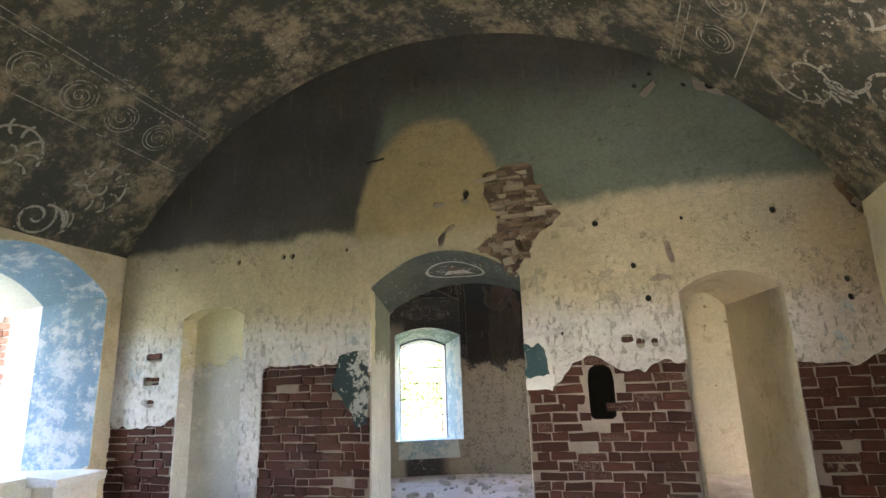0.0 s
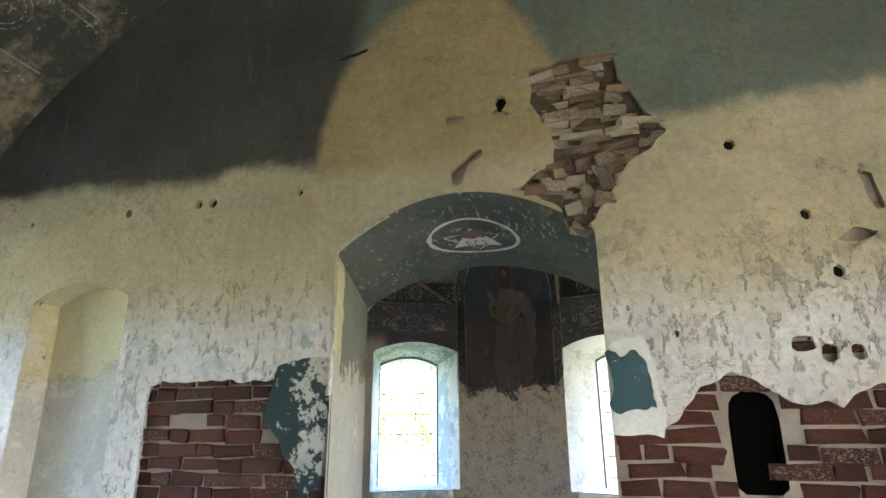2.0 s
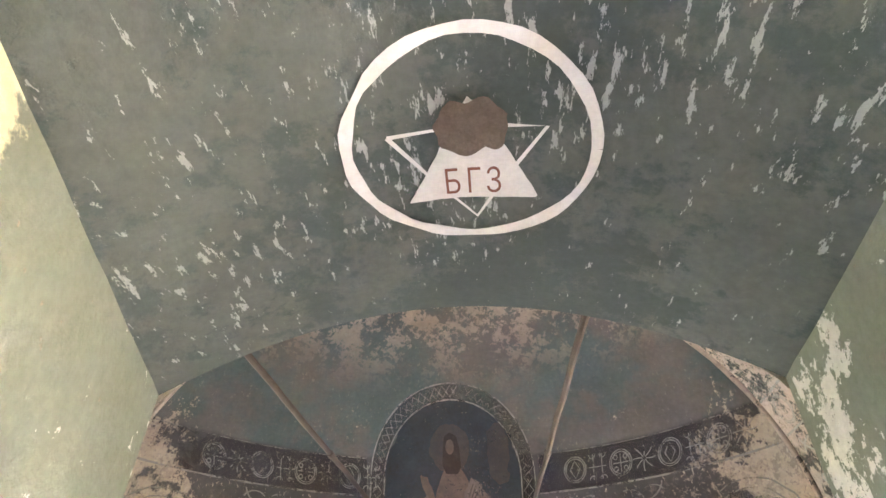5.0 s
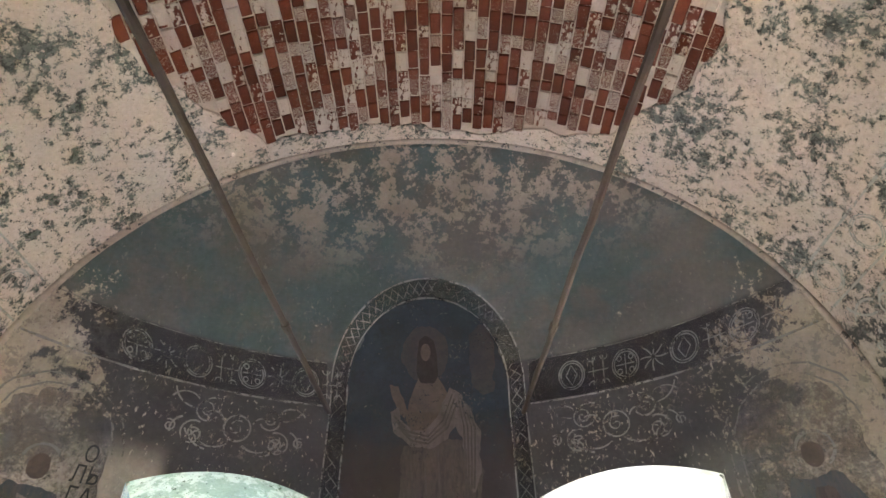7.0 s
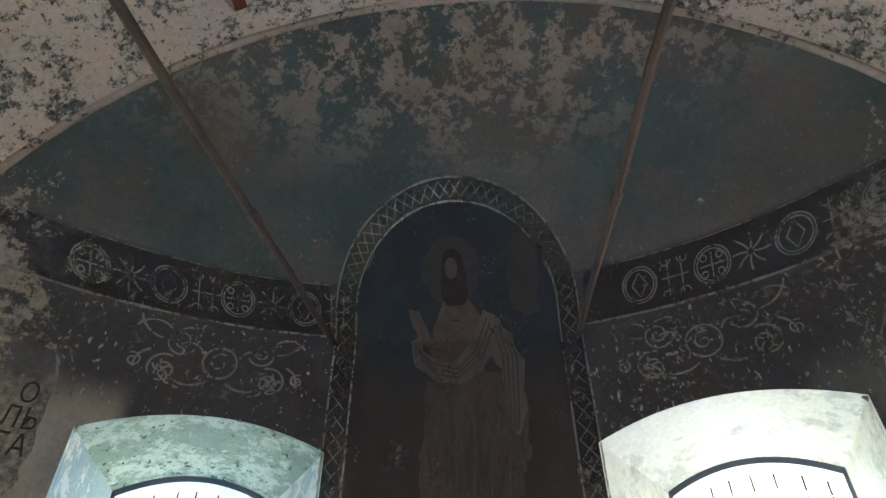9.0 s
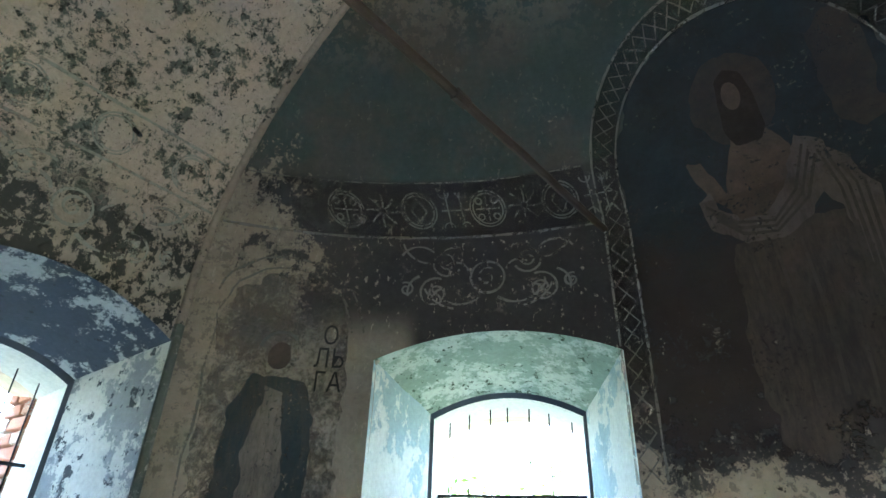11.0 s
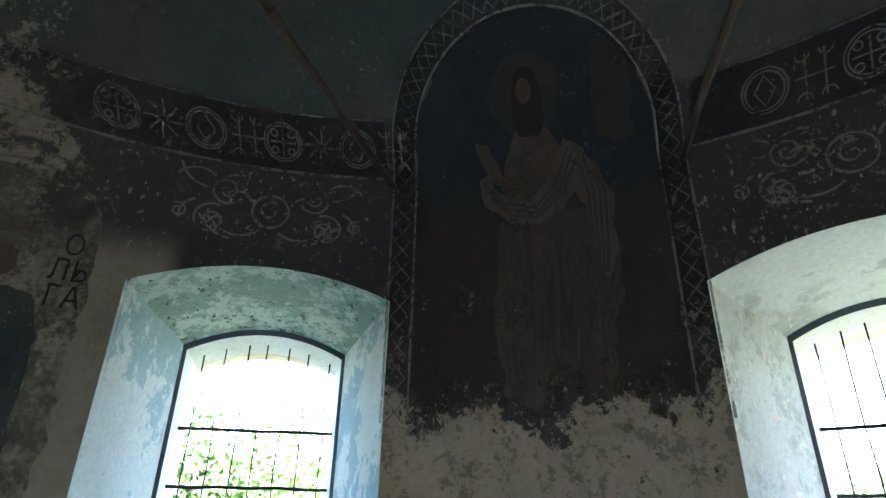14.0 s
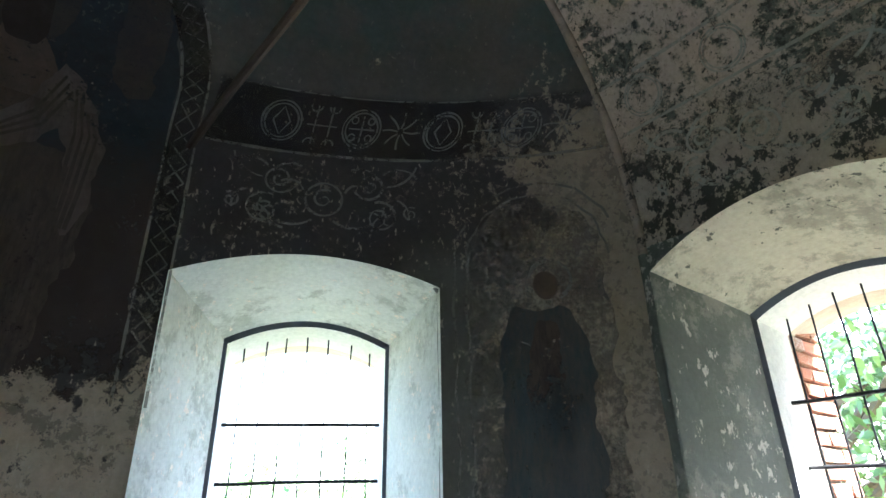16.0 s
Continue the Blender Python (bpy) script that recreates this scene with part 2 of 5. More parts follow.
def apse_wall_material():
    m = Nodes("apse_wall_dark_paint", 0.85)
    n1, n2 = m.noise(3.2, 8, 0.72), m.noise(26, 5, 0.7, (1.4, 1.4, 0.7), 5)
    zz = m.add(m.z, m.mul(m.add(n1, -0.5), 1.5))
    top = m.vary(m.mix(m.step(m.noise(1.4, 5, 0.65, shift=41), 0.42, 0.6), (0.068, 0.090, 0.084), (0.098, 0.092, 0.080)), 0.4, 2.0)
    dark = m.vary((0.062, 0.056, 0.056), 0.45, 1.8, 4)
    c = m.mix(m.step(m.z, 3.62, 3.66), dark, top)
    cream = m.vary((0.36, 0.30, 0.23), 0.25, 6)
    side = m.mul(m.step(m.math("ABSOLUTE", m.add(m.x, 0.443)), 1.75, 2.9), m.step(m.math("ABSOLUTE", m.add(m.z, -2.6)), 1.9, 0.6))
    low = m.step(m.add(zz, m.mul(m.add(m.noise(11, 7, 0.75, shift=27), -0.5), 0.7)), 2.02, 1.95)
    low = m.mul(low, m.step(m.math("ABSOLUTE", m.add(m.x, 0.443)), 1.25, 0.95))
    broken = m.add(m.mul(n1, 0.6), m.mul(m.noise(17, 7, 0.75, shift=6), 0.4))
    edge = m.step(m.add(broken, m.mul(side, 0.30)), 0.62, 0.655)
    grey = m.mul(m.step(m.math("ABSOLUTE", m.add(m.x, 0.443)), 1.75, 1.85), m.step(m.z, 2.9, 2.6))
    c = m.mix(m.mul(grey, 0.85), c, m.vary(m.mix(m.step(m.x, -1.2, -1.6), (0.118, 0.118, 0.102), (0.36, 0.315, 0.255)), 0.35, 3, 7))
    c = m.mix(low, c, cream)
    c = m.mix(m.mul(edge, 0.85), c, cream)
    fleck = m.mul(m.step(m.add(m.mul(m.noise(21, 6, 0.75, shift=33), 0.6), m.mul(m.noise(5, 5, 0.7, shift=35), 0.4)), 0.52, 0.55), m.math("MAXIMUM", side, low))
    c = m.mix(m.mul(fleck, 0.55), c, m.vary((0.085, 0.083, 0.075), 0.4, 4))
    crown = m.mul(m.step(m.z, 4.1, 4.9), m.step(m.add(m.mul(m.noise(3.5, 7, 0.72, shift=9), 0.6), m.mul(m.noise(18, 6, 0.75, shift=3), 0.4)), 0.49, 0.53))
    c = m.mix(m.mul(crown, 0.85), c, m.vary((0.33, 0.265, 0.21), 0.3, 6))
    c = m.vary(c, 0.3, 30, 5)
    rust = m.mul(m.step(m.noise(1.1, 4, 0.6, shift=14), 0.5, 0.65), m.step(m.z, 3.8, 4.6))
    c = m.mix(m.mul(rust, 0.45), c, (0.14, 0.10, 0.065))
    patch = m.mul(m.step(m.noise(1.5, 5, 0.65, shift=61), 0.50, 0.60), m.step(m.z, 3.35, 3.05))
    shed = m.step(m.add(m.mul(m.noise(9, 7, 0.75, shift=63), 0.5), m.mul(m.noise(30, 6, 0.75, shift=64), 0.5)), 0.545, 0.565)
    c = m.mix(m.mul(m.mul(shed, patch), 0.85), c, m.vary((0.34, 0.29, 0.23), 0.3, 8))
    chips = m.mul(m.step(m.add(n2, m.mul(m.add(n1, -0.5), 0.3)), 0.625, 0.65), m.math("MULTIPLY_ADD", m.step(m.z, 3.7, 3.5), 0.8, 0.2))
    c = m.mix(m.mul(chips, 0.85), c, (0.40, 0.35, 0.28))
    h = m.add(m.add(m.mul(edge, -0.5), m.mul(chips, -0.5)), m.mul(m.noise(60, 4, 0.7), 0.3))
    return m.done(c, h, 0.6, 0.006)


def bay_vault_material():
    m = Nodes("bay_vault_flaked_limewash", 0.92)
    rag = m.add(m.mul(m.noise(2.6, 8, 0.75, shift=21), 0.5), m.mul(m.noise(17, 8, 0.78, shift=26), 0.5))
    fine = m.noise(34, 6, 0.75, shift=28)
    pale = m.vary((0.53, 0.43, 0.335), 0.3, 1.3, 21)
    worn_off = m.step(rag, 0.505, 0.555)
    c = m.mix(worn_off, pale, m.vary((0.135, 0.14, 0.115), 0.3, 5, 24))
    c = m.mix(m.step(m.add(fine, m.mul(m.add(rag, -0.5), 0.9)), 0.575, 0.605), c, m.vary((0.06, 0.06, 0.05), 0.3, 9))
    dark = m.vary((0.062, 0.060, 0.052), 0.45, 2.2, 6)
    flake = m.add(m.mul(m.noise(4.2, 8, 0.74, shift=51), 0.55), m.mul(m.noise(21, 7, 0.75, (1, 1, 0.8), 53), 0.45))
    low = m.mix(m.step(flake, 0.49, 0.52), dark, m.vary((0.44, 0.365, 0.285), 0.3, 6, 9))
    zone = m.step(m.add(m.z, m.mul(m.add(rag, -0.5), 2.0)), 3.30, 3.12)
    c = m.vary(m.mix(zone, c, low), 0.3, 42, 2)
    h = m.add(m.add(m.mul(worn_off, -0.4), m.mul(m.step(flake, 0.525, 0.55), 0.3)), m.mul(m.noise(70, 4, 0.7), 0.35))
    return m.done(c, h, 0.8, 0.008)


def jamb_material():
    m = Nodes("arch_jamb_two_coats", 0.92)
    n1 = m.add(m.mul(m.noise(1.7, 8, 0.7, shift=3), 0.65), m.mul(m.noise(11, 7, 0.75, shift=8), 0.35))
    zz = m.add(m.z, m.mul(m.add(n1, -0.5), 1.6))
    green = m.vary((0.19, 0.205, 0.155), 0.3, 2.2)
    pale = m.vary((0.50, 0.49, 0.43), 0.25, 3, 4)
    c = m.mix(m.step(zz, 1.90, 1.94), pale, green)
    strip = m.mul(m.step(m.add(m.y, m.mul(m.add(n1, -0.5), 0.5)), 6.72, 6.69), m.step(zz, 1.9, 1.96))
    c = m.mix(strip, c, m.vary((0.58, 0.53, 0.34), 0.15, 5))
    bare = m.step(n1, 0.56, 0.57)
    c = m.mix(bare, c, m.vary((0.60, 0.57, 0.50), 0.2, 9))
    chip = m.step(m.noise(21, 6, 0.72, (1, 1, 0.7), 13), 0.655, 0.675)
    c = m.vary(m.mix(chip, c, (0.26, 0.22, 0.16)), 0.25, 33)
    return m.done(c, m.add(m.mul(n1, 0.8), m.add(m.mul(chip, -0.6), m.mul(m.noise(60, 4, 0.7), 0.35))), 0.8, 0.012)


MAT = dict(
    nave_wall=nave_wall_material(),
    nave_vault=flaked("nave_vault_sooted_paint", (0.060, 0.062, 0.050), (0.30, 0.25, 0.165), (0.42, 0.39, 0.32), 0.455, 1.5, 0.645, 21, shift=3, soft=0.075),
    bay_vault=bay_vault_material(),
    apse=apse_wall_material(),
    soffit=flaked("arch_soffit_green_paint", (0.060, 0.074, 0.066), (0.092, 0.102, 0.086), (0.29, 0.30, 0.275), 0.50, 1.6, 0.62, 17, (2.2, 0.6, 1), 31),
    jamb=jamb_material(),
    reveal_green=flaked("embrasure_mottled_green", (0.46, 0.51, 0.43), (0.24, 0.31, 0.24), (0.065, 0.085, 0.055), 0.52, 3.4, 0.58, 24, shift=13),
    reveal_sky=flaked("embrasure_sky_blue", (0.58, 0.60, 0.56), (0.33, 0.42, 0.45), (0.20, 0.22, 0.20), 0.50, 1.3, 0.70, 15, shift=40, soft=0.01),
    reveal_white=flaked("embrasure_white", (0.60, 0.60, 0.55), (0.44, 0.44, 0.39), (0.74, 0.64, 0.54), 0.46, 2.2, 0.635, 17, shift=17),
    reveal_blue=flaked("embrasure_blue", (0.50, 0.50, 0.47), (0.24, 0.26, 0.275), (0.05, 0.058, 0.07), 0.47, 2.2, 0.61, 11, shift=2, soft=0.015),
    reveal_grey=flaked("embrasure_grey", (0.135, 0.145, 0.125), (0.22, 0.22, 0.19), (0.46, 0.43, 0.37), 0.44, 2.6, 0.60, 19, (1, 1, 0.6), 9),
    reveal_cream=flaked("embrasure_cream", (0.42, 0.385, 0.29), (0.27, 0.255, 0.195), (0.10, 0.10, 0.08), 0.46, 2.4, 0.625, 15, shift=19),
    nave_blue=flaked("nave_embrasure_sky_blue", (0.19, 0.29, 0.37), (0.46, 0.49, 0.50), (0.60, 0.58, 0.50), 0.47, 0.9, 0.68, 14, shift=7),
    cream=flaked("cream_limewash", (0.58, 0.52, 0.38), (0.50, 0.43, 0.29), (0.68, 0.64, 0.54), 0.45, 1.8, 0.68, 14, shift=27),
    white=flaked("white_reveal", (0.66, 0.65, 0.60), (0.54, 0.53, 0.48), (0.40, 0.36, 0.28), 0.35, 2.5, 0.72, 18, shift=1),
    teal=flaked("teal_dado_paint", (0.42, 0.41, 0.36), (0.028, 0.050, 0.050), (0.30, 0.32, 0.27), 0.51, 2.2, 0.70, 14, shift=6, soft=0.012),
    teal_flat=flaked("teal_dado_sheet", (0.040, 0.082, 0.088), (0.062, 0.100, 0.102), (0.45, 0.46, 0.42), 0.45, 2.2, 0.655, 12, (0.6, 1, 1.6), 16),
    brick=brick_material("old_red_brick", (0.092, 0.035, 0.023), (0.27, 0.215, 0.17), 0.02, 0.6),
    vault_brick=brick_material("vault_brick", (0.150, 0.038, 0.016), (0.47, 0.385, 0.30), 0.20, 0.55, 0.20),
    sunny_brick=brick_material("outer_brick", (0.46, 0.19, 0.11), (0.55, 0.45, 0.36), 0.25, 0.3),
    rubble=brick_material("broken_brick", (0.27, 0.185, 0.13), (0.43, 0.36, 0.27), 0.42, 0.6),
    mortar=simple("lime_mortar", (0.46, 0.375, 0.29), 0.95, 0, 0.35, 9, 0.9, 0.01),
    dark_mortar=simple("dark_mortar", (0.31, 0.265, 0.215), 0.95, 0, 0.4, 7, 0.9, 0.01),
    floor=flaked("dusty_floor", (0.52, 0.45, 0.41), (0.40, 0.33, 0.29), (0.58, 0.53, 0.49), 0.45, 1.4, 0.66, 12, shift=8, bump=1.0),
    band=worn("dark_frieze_paint", (0.046, 0.043, 0.041), 0.57, most=0.45, soft=0.09, foot=2.35, ends=2.25),
    line=worn("grey_stencil_paint", (0.33, 0.315, 0.285), 0.56, most=0.62, soft=0.08),
    line_dim=worn("dim_stencil_paint", (0.28, 0.265, 0.235), 0.54, most=0.6),
    nave_line=worn("nave_stencil_paint", (0.42, 0.40, 0.33), 0.54, most=0.85),
    white_line=simple("white_ring_paint", (0.60, 0.57, 0.53), 0.9, 0, 0.25, 10),
    red_line=simple("oxide_red_letter_paint", (0.20, 0.085, 0.06), 0.9, 0, 0.3, 12),
    blackline=simple("black_letter_paint", (0.03, 0.03, 0.028), 0.9, 0, 0.3, 12),
    night=mural("night_blue_niche_paint", (0.031, 0.039, 0.045), (0.029, 0.029, 0.029), 0.55, foot=2.10, below=(0.048, 0.037, 0.033)),
    robe=mural("faded_brown_robe_paint", (0.088, 0.068, 0.057), (0.050, 0.041, 0.037), 0.52, 1.0, 2.02, (2.2, 1, 0.5)),
    robe_light=mural("faded_fold_paint", (0.128, 0.104, 0.090), (0.080, 0.065, 0.057), 0.56, 2.0, 2.05, (2.0, 1, 0.6)),
    flesh=mural("faded_ochre_paint", (0.100, 0.073, 0.058), (0.068, 0.052, 0.044), 0.56, 3.0),
    halo=mural("faded_halo_paint", (0.062, 0.050, 0.043), (0.042, 0.040, 0.040), 0.50, 4.0),
    fold_dark=mural("dark_fold_paint", (0.062, 0.050, 0.044), (0.090, 0.073, 0.063), 0.50, 5.0, 2.05),
    crater=simple("broken_brick_crater", (0.15, 0.112, 0.085), 0.95, 0, 0.5, 14, 1.0, 0.02),
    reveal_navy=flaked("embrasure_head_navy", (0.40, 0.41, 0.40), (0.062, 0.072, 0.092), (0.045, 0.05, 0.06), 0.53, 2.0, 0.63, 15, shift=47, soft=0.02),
    hair=mural("dark_umber_paint", (0.034, 0.026, 0.022), (0.050, 0.040, 0.034), 0.55, 6.0),
    blue_robe=mural("faded_blue_robe_paint", (0.046, 0.062, 0.068), (0.088, 0.080, 0.072), 0.50, 7.0, None, (2, 2, 0.5)),
    pale_robe=mural("faded_grey_robe_paint", (0.25, 0.215, 0.18), (0.13, 0.112, 0.096), 0.52, 8.0, None, (2, 2, 0.5)),
    side_paint=worn("grey_brown_side_paint", (0.19, 0.165, 0.14), 0.52, most=0.65, soft=0.08),
    iron=simple("black_iron", (0.035, 0.035, 0.038), 0.6, 0.6, 0.3, 20),
    rod=simple("rusty_tie_rod", (0.060, 0.042, 0.032), 0.75, 0.4, 0.45, 9),
    frame=simple("weathered_dark_frame", (0.070, 0.078, 0.090), 0.7, 0, 0.3, 9),
    # near-black colour standing in for the shade inside holes
    hole=simple("hole_shade_black", (0.02, 0.018, 0.016), 1, 0, 0.2, 9),
    grass=simple("meadow_grass", (0.12, 0.13, 0.07), 0.9, 0, 0.4, 0.9),
    bark=simple("grey_bark", (0.12, 0.095, 0.07), 0.9, 0, 0.3, 6, 0.8, 0.02),
    debris=simple("lime_rubble", (0.42, 0.37, 0.33), 0.95, 0, 0.3, 9),
)


def leaf_material():
    m = Nodes("summer_leaf", 0.55)
    c = m.mix(m.island(), (0.045, 0.095, 0.018), (0.13, 0.20, 0.05))
    m.bsdf.inputs["Transmission Weight"].default_value = 0.0
    return m.done(c)


MAT["leaf"] = leaf_material()


# ---- mesh helpers ----
def mesh_object(name, verts, faces, material, parent=None, smooth=False):
    me = bpy.data.meshes.new(name)
    me.from_pydata([tuple(v) for v in verts], [], faces)
    me.materials.append(material)
    if smooth:
        me.polygons.foreach_set("use_smooth", [True] * len(me.polygons))
    me.update()
    ob = new(name, me)
    if parent is not None:
        ob.parent = parent
    return ob


def part(name, bm, material, parent, label=""):
    """Link a bmesh as one mesh object under a thing or a part."""
    me = bpy.data.meshes.new(name)
    bm.to_mesh(me)
    bm.free()
    me.materials.append(material)
    ob = new(name, me)
    ob.parent = parent
    if label:
        ob["label"] = label
    return ob


def empty(name, label="", category="", kind="", group=""):
    return tagged(new(name), label, category, group, kind)


def wobble(p, size, scale):
    return size * noise.noise(Vector(p) * scale)


def sheet(name, place, us, vs, field, inward, depth, material, parent=None):
    """A coat over the grid us x vs where field(u, v) > 0, its ragged edge cut smoothly and turned in by depth along inward."""
    nu, nv = len(us), len(vs)
    val = [[field(u, v) for v in vs] for u in us]
    verts, faces, index = [], [], {}

    def vert(key, u, v):
        if key not in index:
            index[key] = len(verts)
            verts.append(Vector(place(u, v)))
        return index[key]

    rim = []
    for i in range(nu - 1):
        for j in range(nv - 1):
            corner = ((i, j), (i + 1, j), (i + 1, j + 1), (i, j + 1))
            keep = [val[a][b] > 0 for a, b in corner]
            if not any(keep):
                continue
            if all(keep):
                faces.append(tuple(vert(k, us[k[0]], vs[k[1]]) for k in corner))
                continue
            loop, cuts = [], []
            for n in range(4):
                a, b = corner[n], corner[(n + 1) % 4]
                fa, fb = val[a[0]][a[1]], val[b[0]][b[1]]
                if fa > 0:
                    loop.append(vert(a, us[a[0]], vs[a[1]]))
                if (fa > 0) != (fb > 0):
                    s = fa / (fa - fb)
                    key = ("c", min(a, b), max(a, b))
                    k = vert(key, us[a[0]] + s * (us[b[0]] - us[a[0]]), vs[a[1]] + s * (vs[b[1]] - vs[a[1]]))
                    cuts.append((len(loop), k))
                    loop.append(k)
            if len(loop) >= 3:
                faces.append(tuple(loop))
                for n in range(len(cuts)):
                    a, b = cuts[n][0], cuts[(n + 1) % len(cuts)][0]
                    if (a + 1) % len(loop) == b:
                        rim.append((loop[a], loop[b]))
    deep = {}
    for a, b in rim:
        for k in (a, b):
            if k not in deep:
                deep[k] = len(verts)
                verts.append(verts[k] + Vector(inward(verts[k])) * depth)
        faces.append((b, a, deep[a], deep[b]))
    ob = mesh_object(name, verts, faces, material, parent)
    return ob


def span(a, b, step):
    n = max(2, int(round((b - a) / step)) + 1)
    return [a + (b - a) * i / (n - 1) for i in range(n)]


def arch_outline(u0, u1, bottom, spring, rise, n=24):
    """Points (u, z) from the foot of one jamb over a flat arch to the foot of the other."""
    pts = [(u0, bottom + (spring - bottom) * i / 10) for i in range(10)]
    for i in range(n + 1):
        s = -1 + 2 * i / n
        pts.append((u0 + (u1 - u0) * i / n, spring + rise * (1 - s * s)))
    pts += [(u1, spring + (bottom - spring) * i / 10) for i in range(1, 11)]
    return pts


def in_arch(u, z, u0, u1, bottom, spring, rise):
    """Above 0 inside an arched opening, in metres from its edge."""
    c, h = (u0 + u1) / 2, (u1 - u0) / 2
    s = (u - c) / h
    top = spring + rise * max(-3, 1 - s * s)
    return min(h - abs(u - c), top - z, z - bottom)


def loft(name, front, back, material, parent, steps=8, part_of=None, rough=0.006):
    """The inner faces of an opening between two outlines with as many points."""
    verts, faces, n = [], [], len(front)
    for k in range(steps + 1):
        for a, b in zip(front, back):
            p = Vector(a).lerp(Vector(b), k / steps)
            w = rough if 0 < k < steps else 0
            verts.append(p + Vector((wobble(p, w, 5), wobble(p + Vector((9, 0, 0)), w, 5), wobble(p + Vector((0, 9, 0)), w, 5))))
    for k in range(steps):
        for i in range(n - 1):
            if part_of is None or part_of(i, n):
                faces.append((k * n + i, k * n + i + 1, (k + 1) * n + i + 1, (k + 1) * n + i))
    return mesh_object(name, verts, faces, material, parent, smooth=False)


def box(bm, lo, hi, jitter=0.0, rnd=None):
    vs = []
    for z in (lo[2], hi[2]):
        for x, y in ((lo[0], lo[1]), (hi[0], lo[1]), (hi[0], hi[1]), (lo[0], hi[1])):
            j = [rnd.uniform(-jitter, jitter) for _ in range(3)] if rnd else (0, 0, 0)
            vs.append(bm.verts.new((x + j[0], y + j[1], z + j[2])))
    for f in ((3, 2, 1, 0), (4, 5, 6, 7), (0, 1, 5, 4), (1, 2, 6, 5), (2, 3, 7, 6), (3, 0, 4, 7)):
        bm.faces.new([vs[i] for i in f])


def tube(bm, a, b, r, sides=8, bend=0.0, rnd=None, steps=1):
    a, b = Vector(a), Vector(b)
    d = (b - a).normalized()
    s = d.orthogonal().normalized()
    t = d.cross(s)
    rings = []
    for k in range(steps + 1):
        c = a.lerp(b, k / steps)
        if rnd and 0 < k < steps:
            c = c + s * rnd.uniform(-bend, bend) + t * rnd.uniform(-bend, bend)
        rings.append([bm.verts.new(c + (s * math.cos(6.2832 * i / sides) + t * math.sin(6.2832 * i / sides)) * r) for i in range(sides)])
    for k in range(steps):
        for i in range(sides):
            bm.faces.new((rings[k][i], rings[k][(i + 1) % sides], rings[k + 1][(i + 1) % sides], rings[k + 1][i]))
    bm.faces.new(rings[0][::-1])
    bm.faces.new(rings[-1])


def brick_meshes(seed, count, material, rough=0.05):
    """Unit bricks, length x, depth y, height z, worn and chamfered, front towards -y."""
    rnd, out = random.Random(seed), []
    for _ in range(count):
        j = lambda: rnd.uniform(-rough, rough)
        c = 0.07
        back = [(-0.5, 0.5, -0.5), (0.5, 0.5, -0.5), (0.5, 0.5, 0.5), (-0.5, 0.5, 0.5)]
        mid = [(-0.5 + j() * 0.4, -0.35, -0.5 + j()), (0.5 + j() * 0.4, -0.35, -0.5 + j()), (0.5 + j() * 0.4, -0.35, 0.5 + j()), (-0.5 + j() * 0.4, -0.35, 0.5 + j())]
        front = [(x * (1 - c * 0.6) + j() * 0.3, -0.5 + j() * 1.2, z * (1 - 2 * c) + j()) for x, _, z in mid]
        me = bpy.data.meshes.new("brick")
        f = [(8, 9, 10, 11)]
        for a in (0, 4):
            for i in range(4):
                f.append((a + i, a + (i + 1) % 4, a + 4 + (i + 1) % 4, a + 4 + i))
        me.from_pydata(back + mid + front, [], f)
        me.materials.append(material)
        me.update()
        out.append(me)
    return out


def lay(meshes, places, parent, name, label_rest, limit=300):
    """Bricks at poses with sizes: the first ones as parts of their own, the rest joined."""
    rnd = random.Random(len(places))
    for m in places[:limit]:
        ob = new(name, rnd.choice(meshes))
        ob.parent = parent
        ob.matrix_basis = m
    rest = places[limit:]
    if rest:
        verts, faces = [], []
        for m in rest:
            me = rnd.choice(meshes)
            k = len(verts)
            verts += [m @ v.co for v in me.vertices]
            faces += [tuple(k + i for i in p.vertices) for p in me.polygons]
        ob = mesh_object(name + "_field", verts, faces, meshes[0].materials[0], parent)
        tagged(ob, label_rest, kind="stuff")


def poly_distance(x, y, pts):
    """Above 0 inside the polygon, in its units from the edge."""
    inside, best = False, 1e9
    for i in range(len(pts)):
        (x0, y0), (x1, y1) = pts[i], pts[(i + 1) % len(pts)]
        if (y0 > y) != (y1 > y) and x < (x1 - x0) * (y - y0) / (y1 - y0) + x0:
            inside = not inside
        dx, dy = x1 - x0, y1 - y0
        s = max(0, min(1, ((x - x0) * dx + (y - y0) * dy) / (dx * dx + dy * dy)))
        best = min(best, math.hypot(x - x0 - s * dx, y - y0 - s * dy))
    return best if inside else -best


def ramp(x, pts):
    if x <= pts[0][0]:
        return pts[0][1]
    for (a, b), (c, d) in zip(pts, pts[1:]):
        if x <= c:
            return b + (d - b) * (x - a) / (c - a)
    return pts[-1][1]


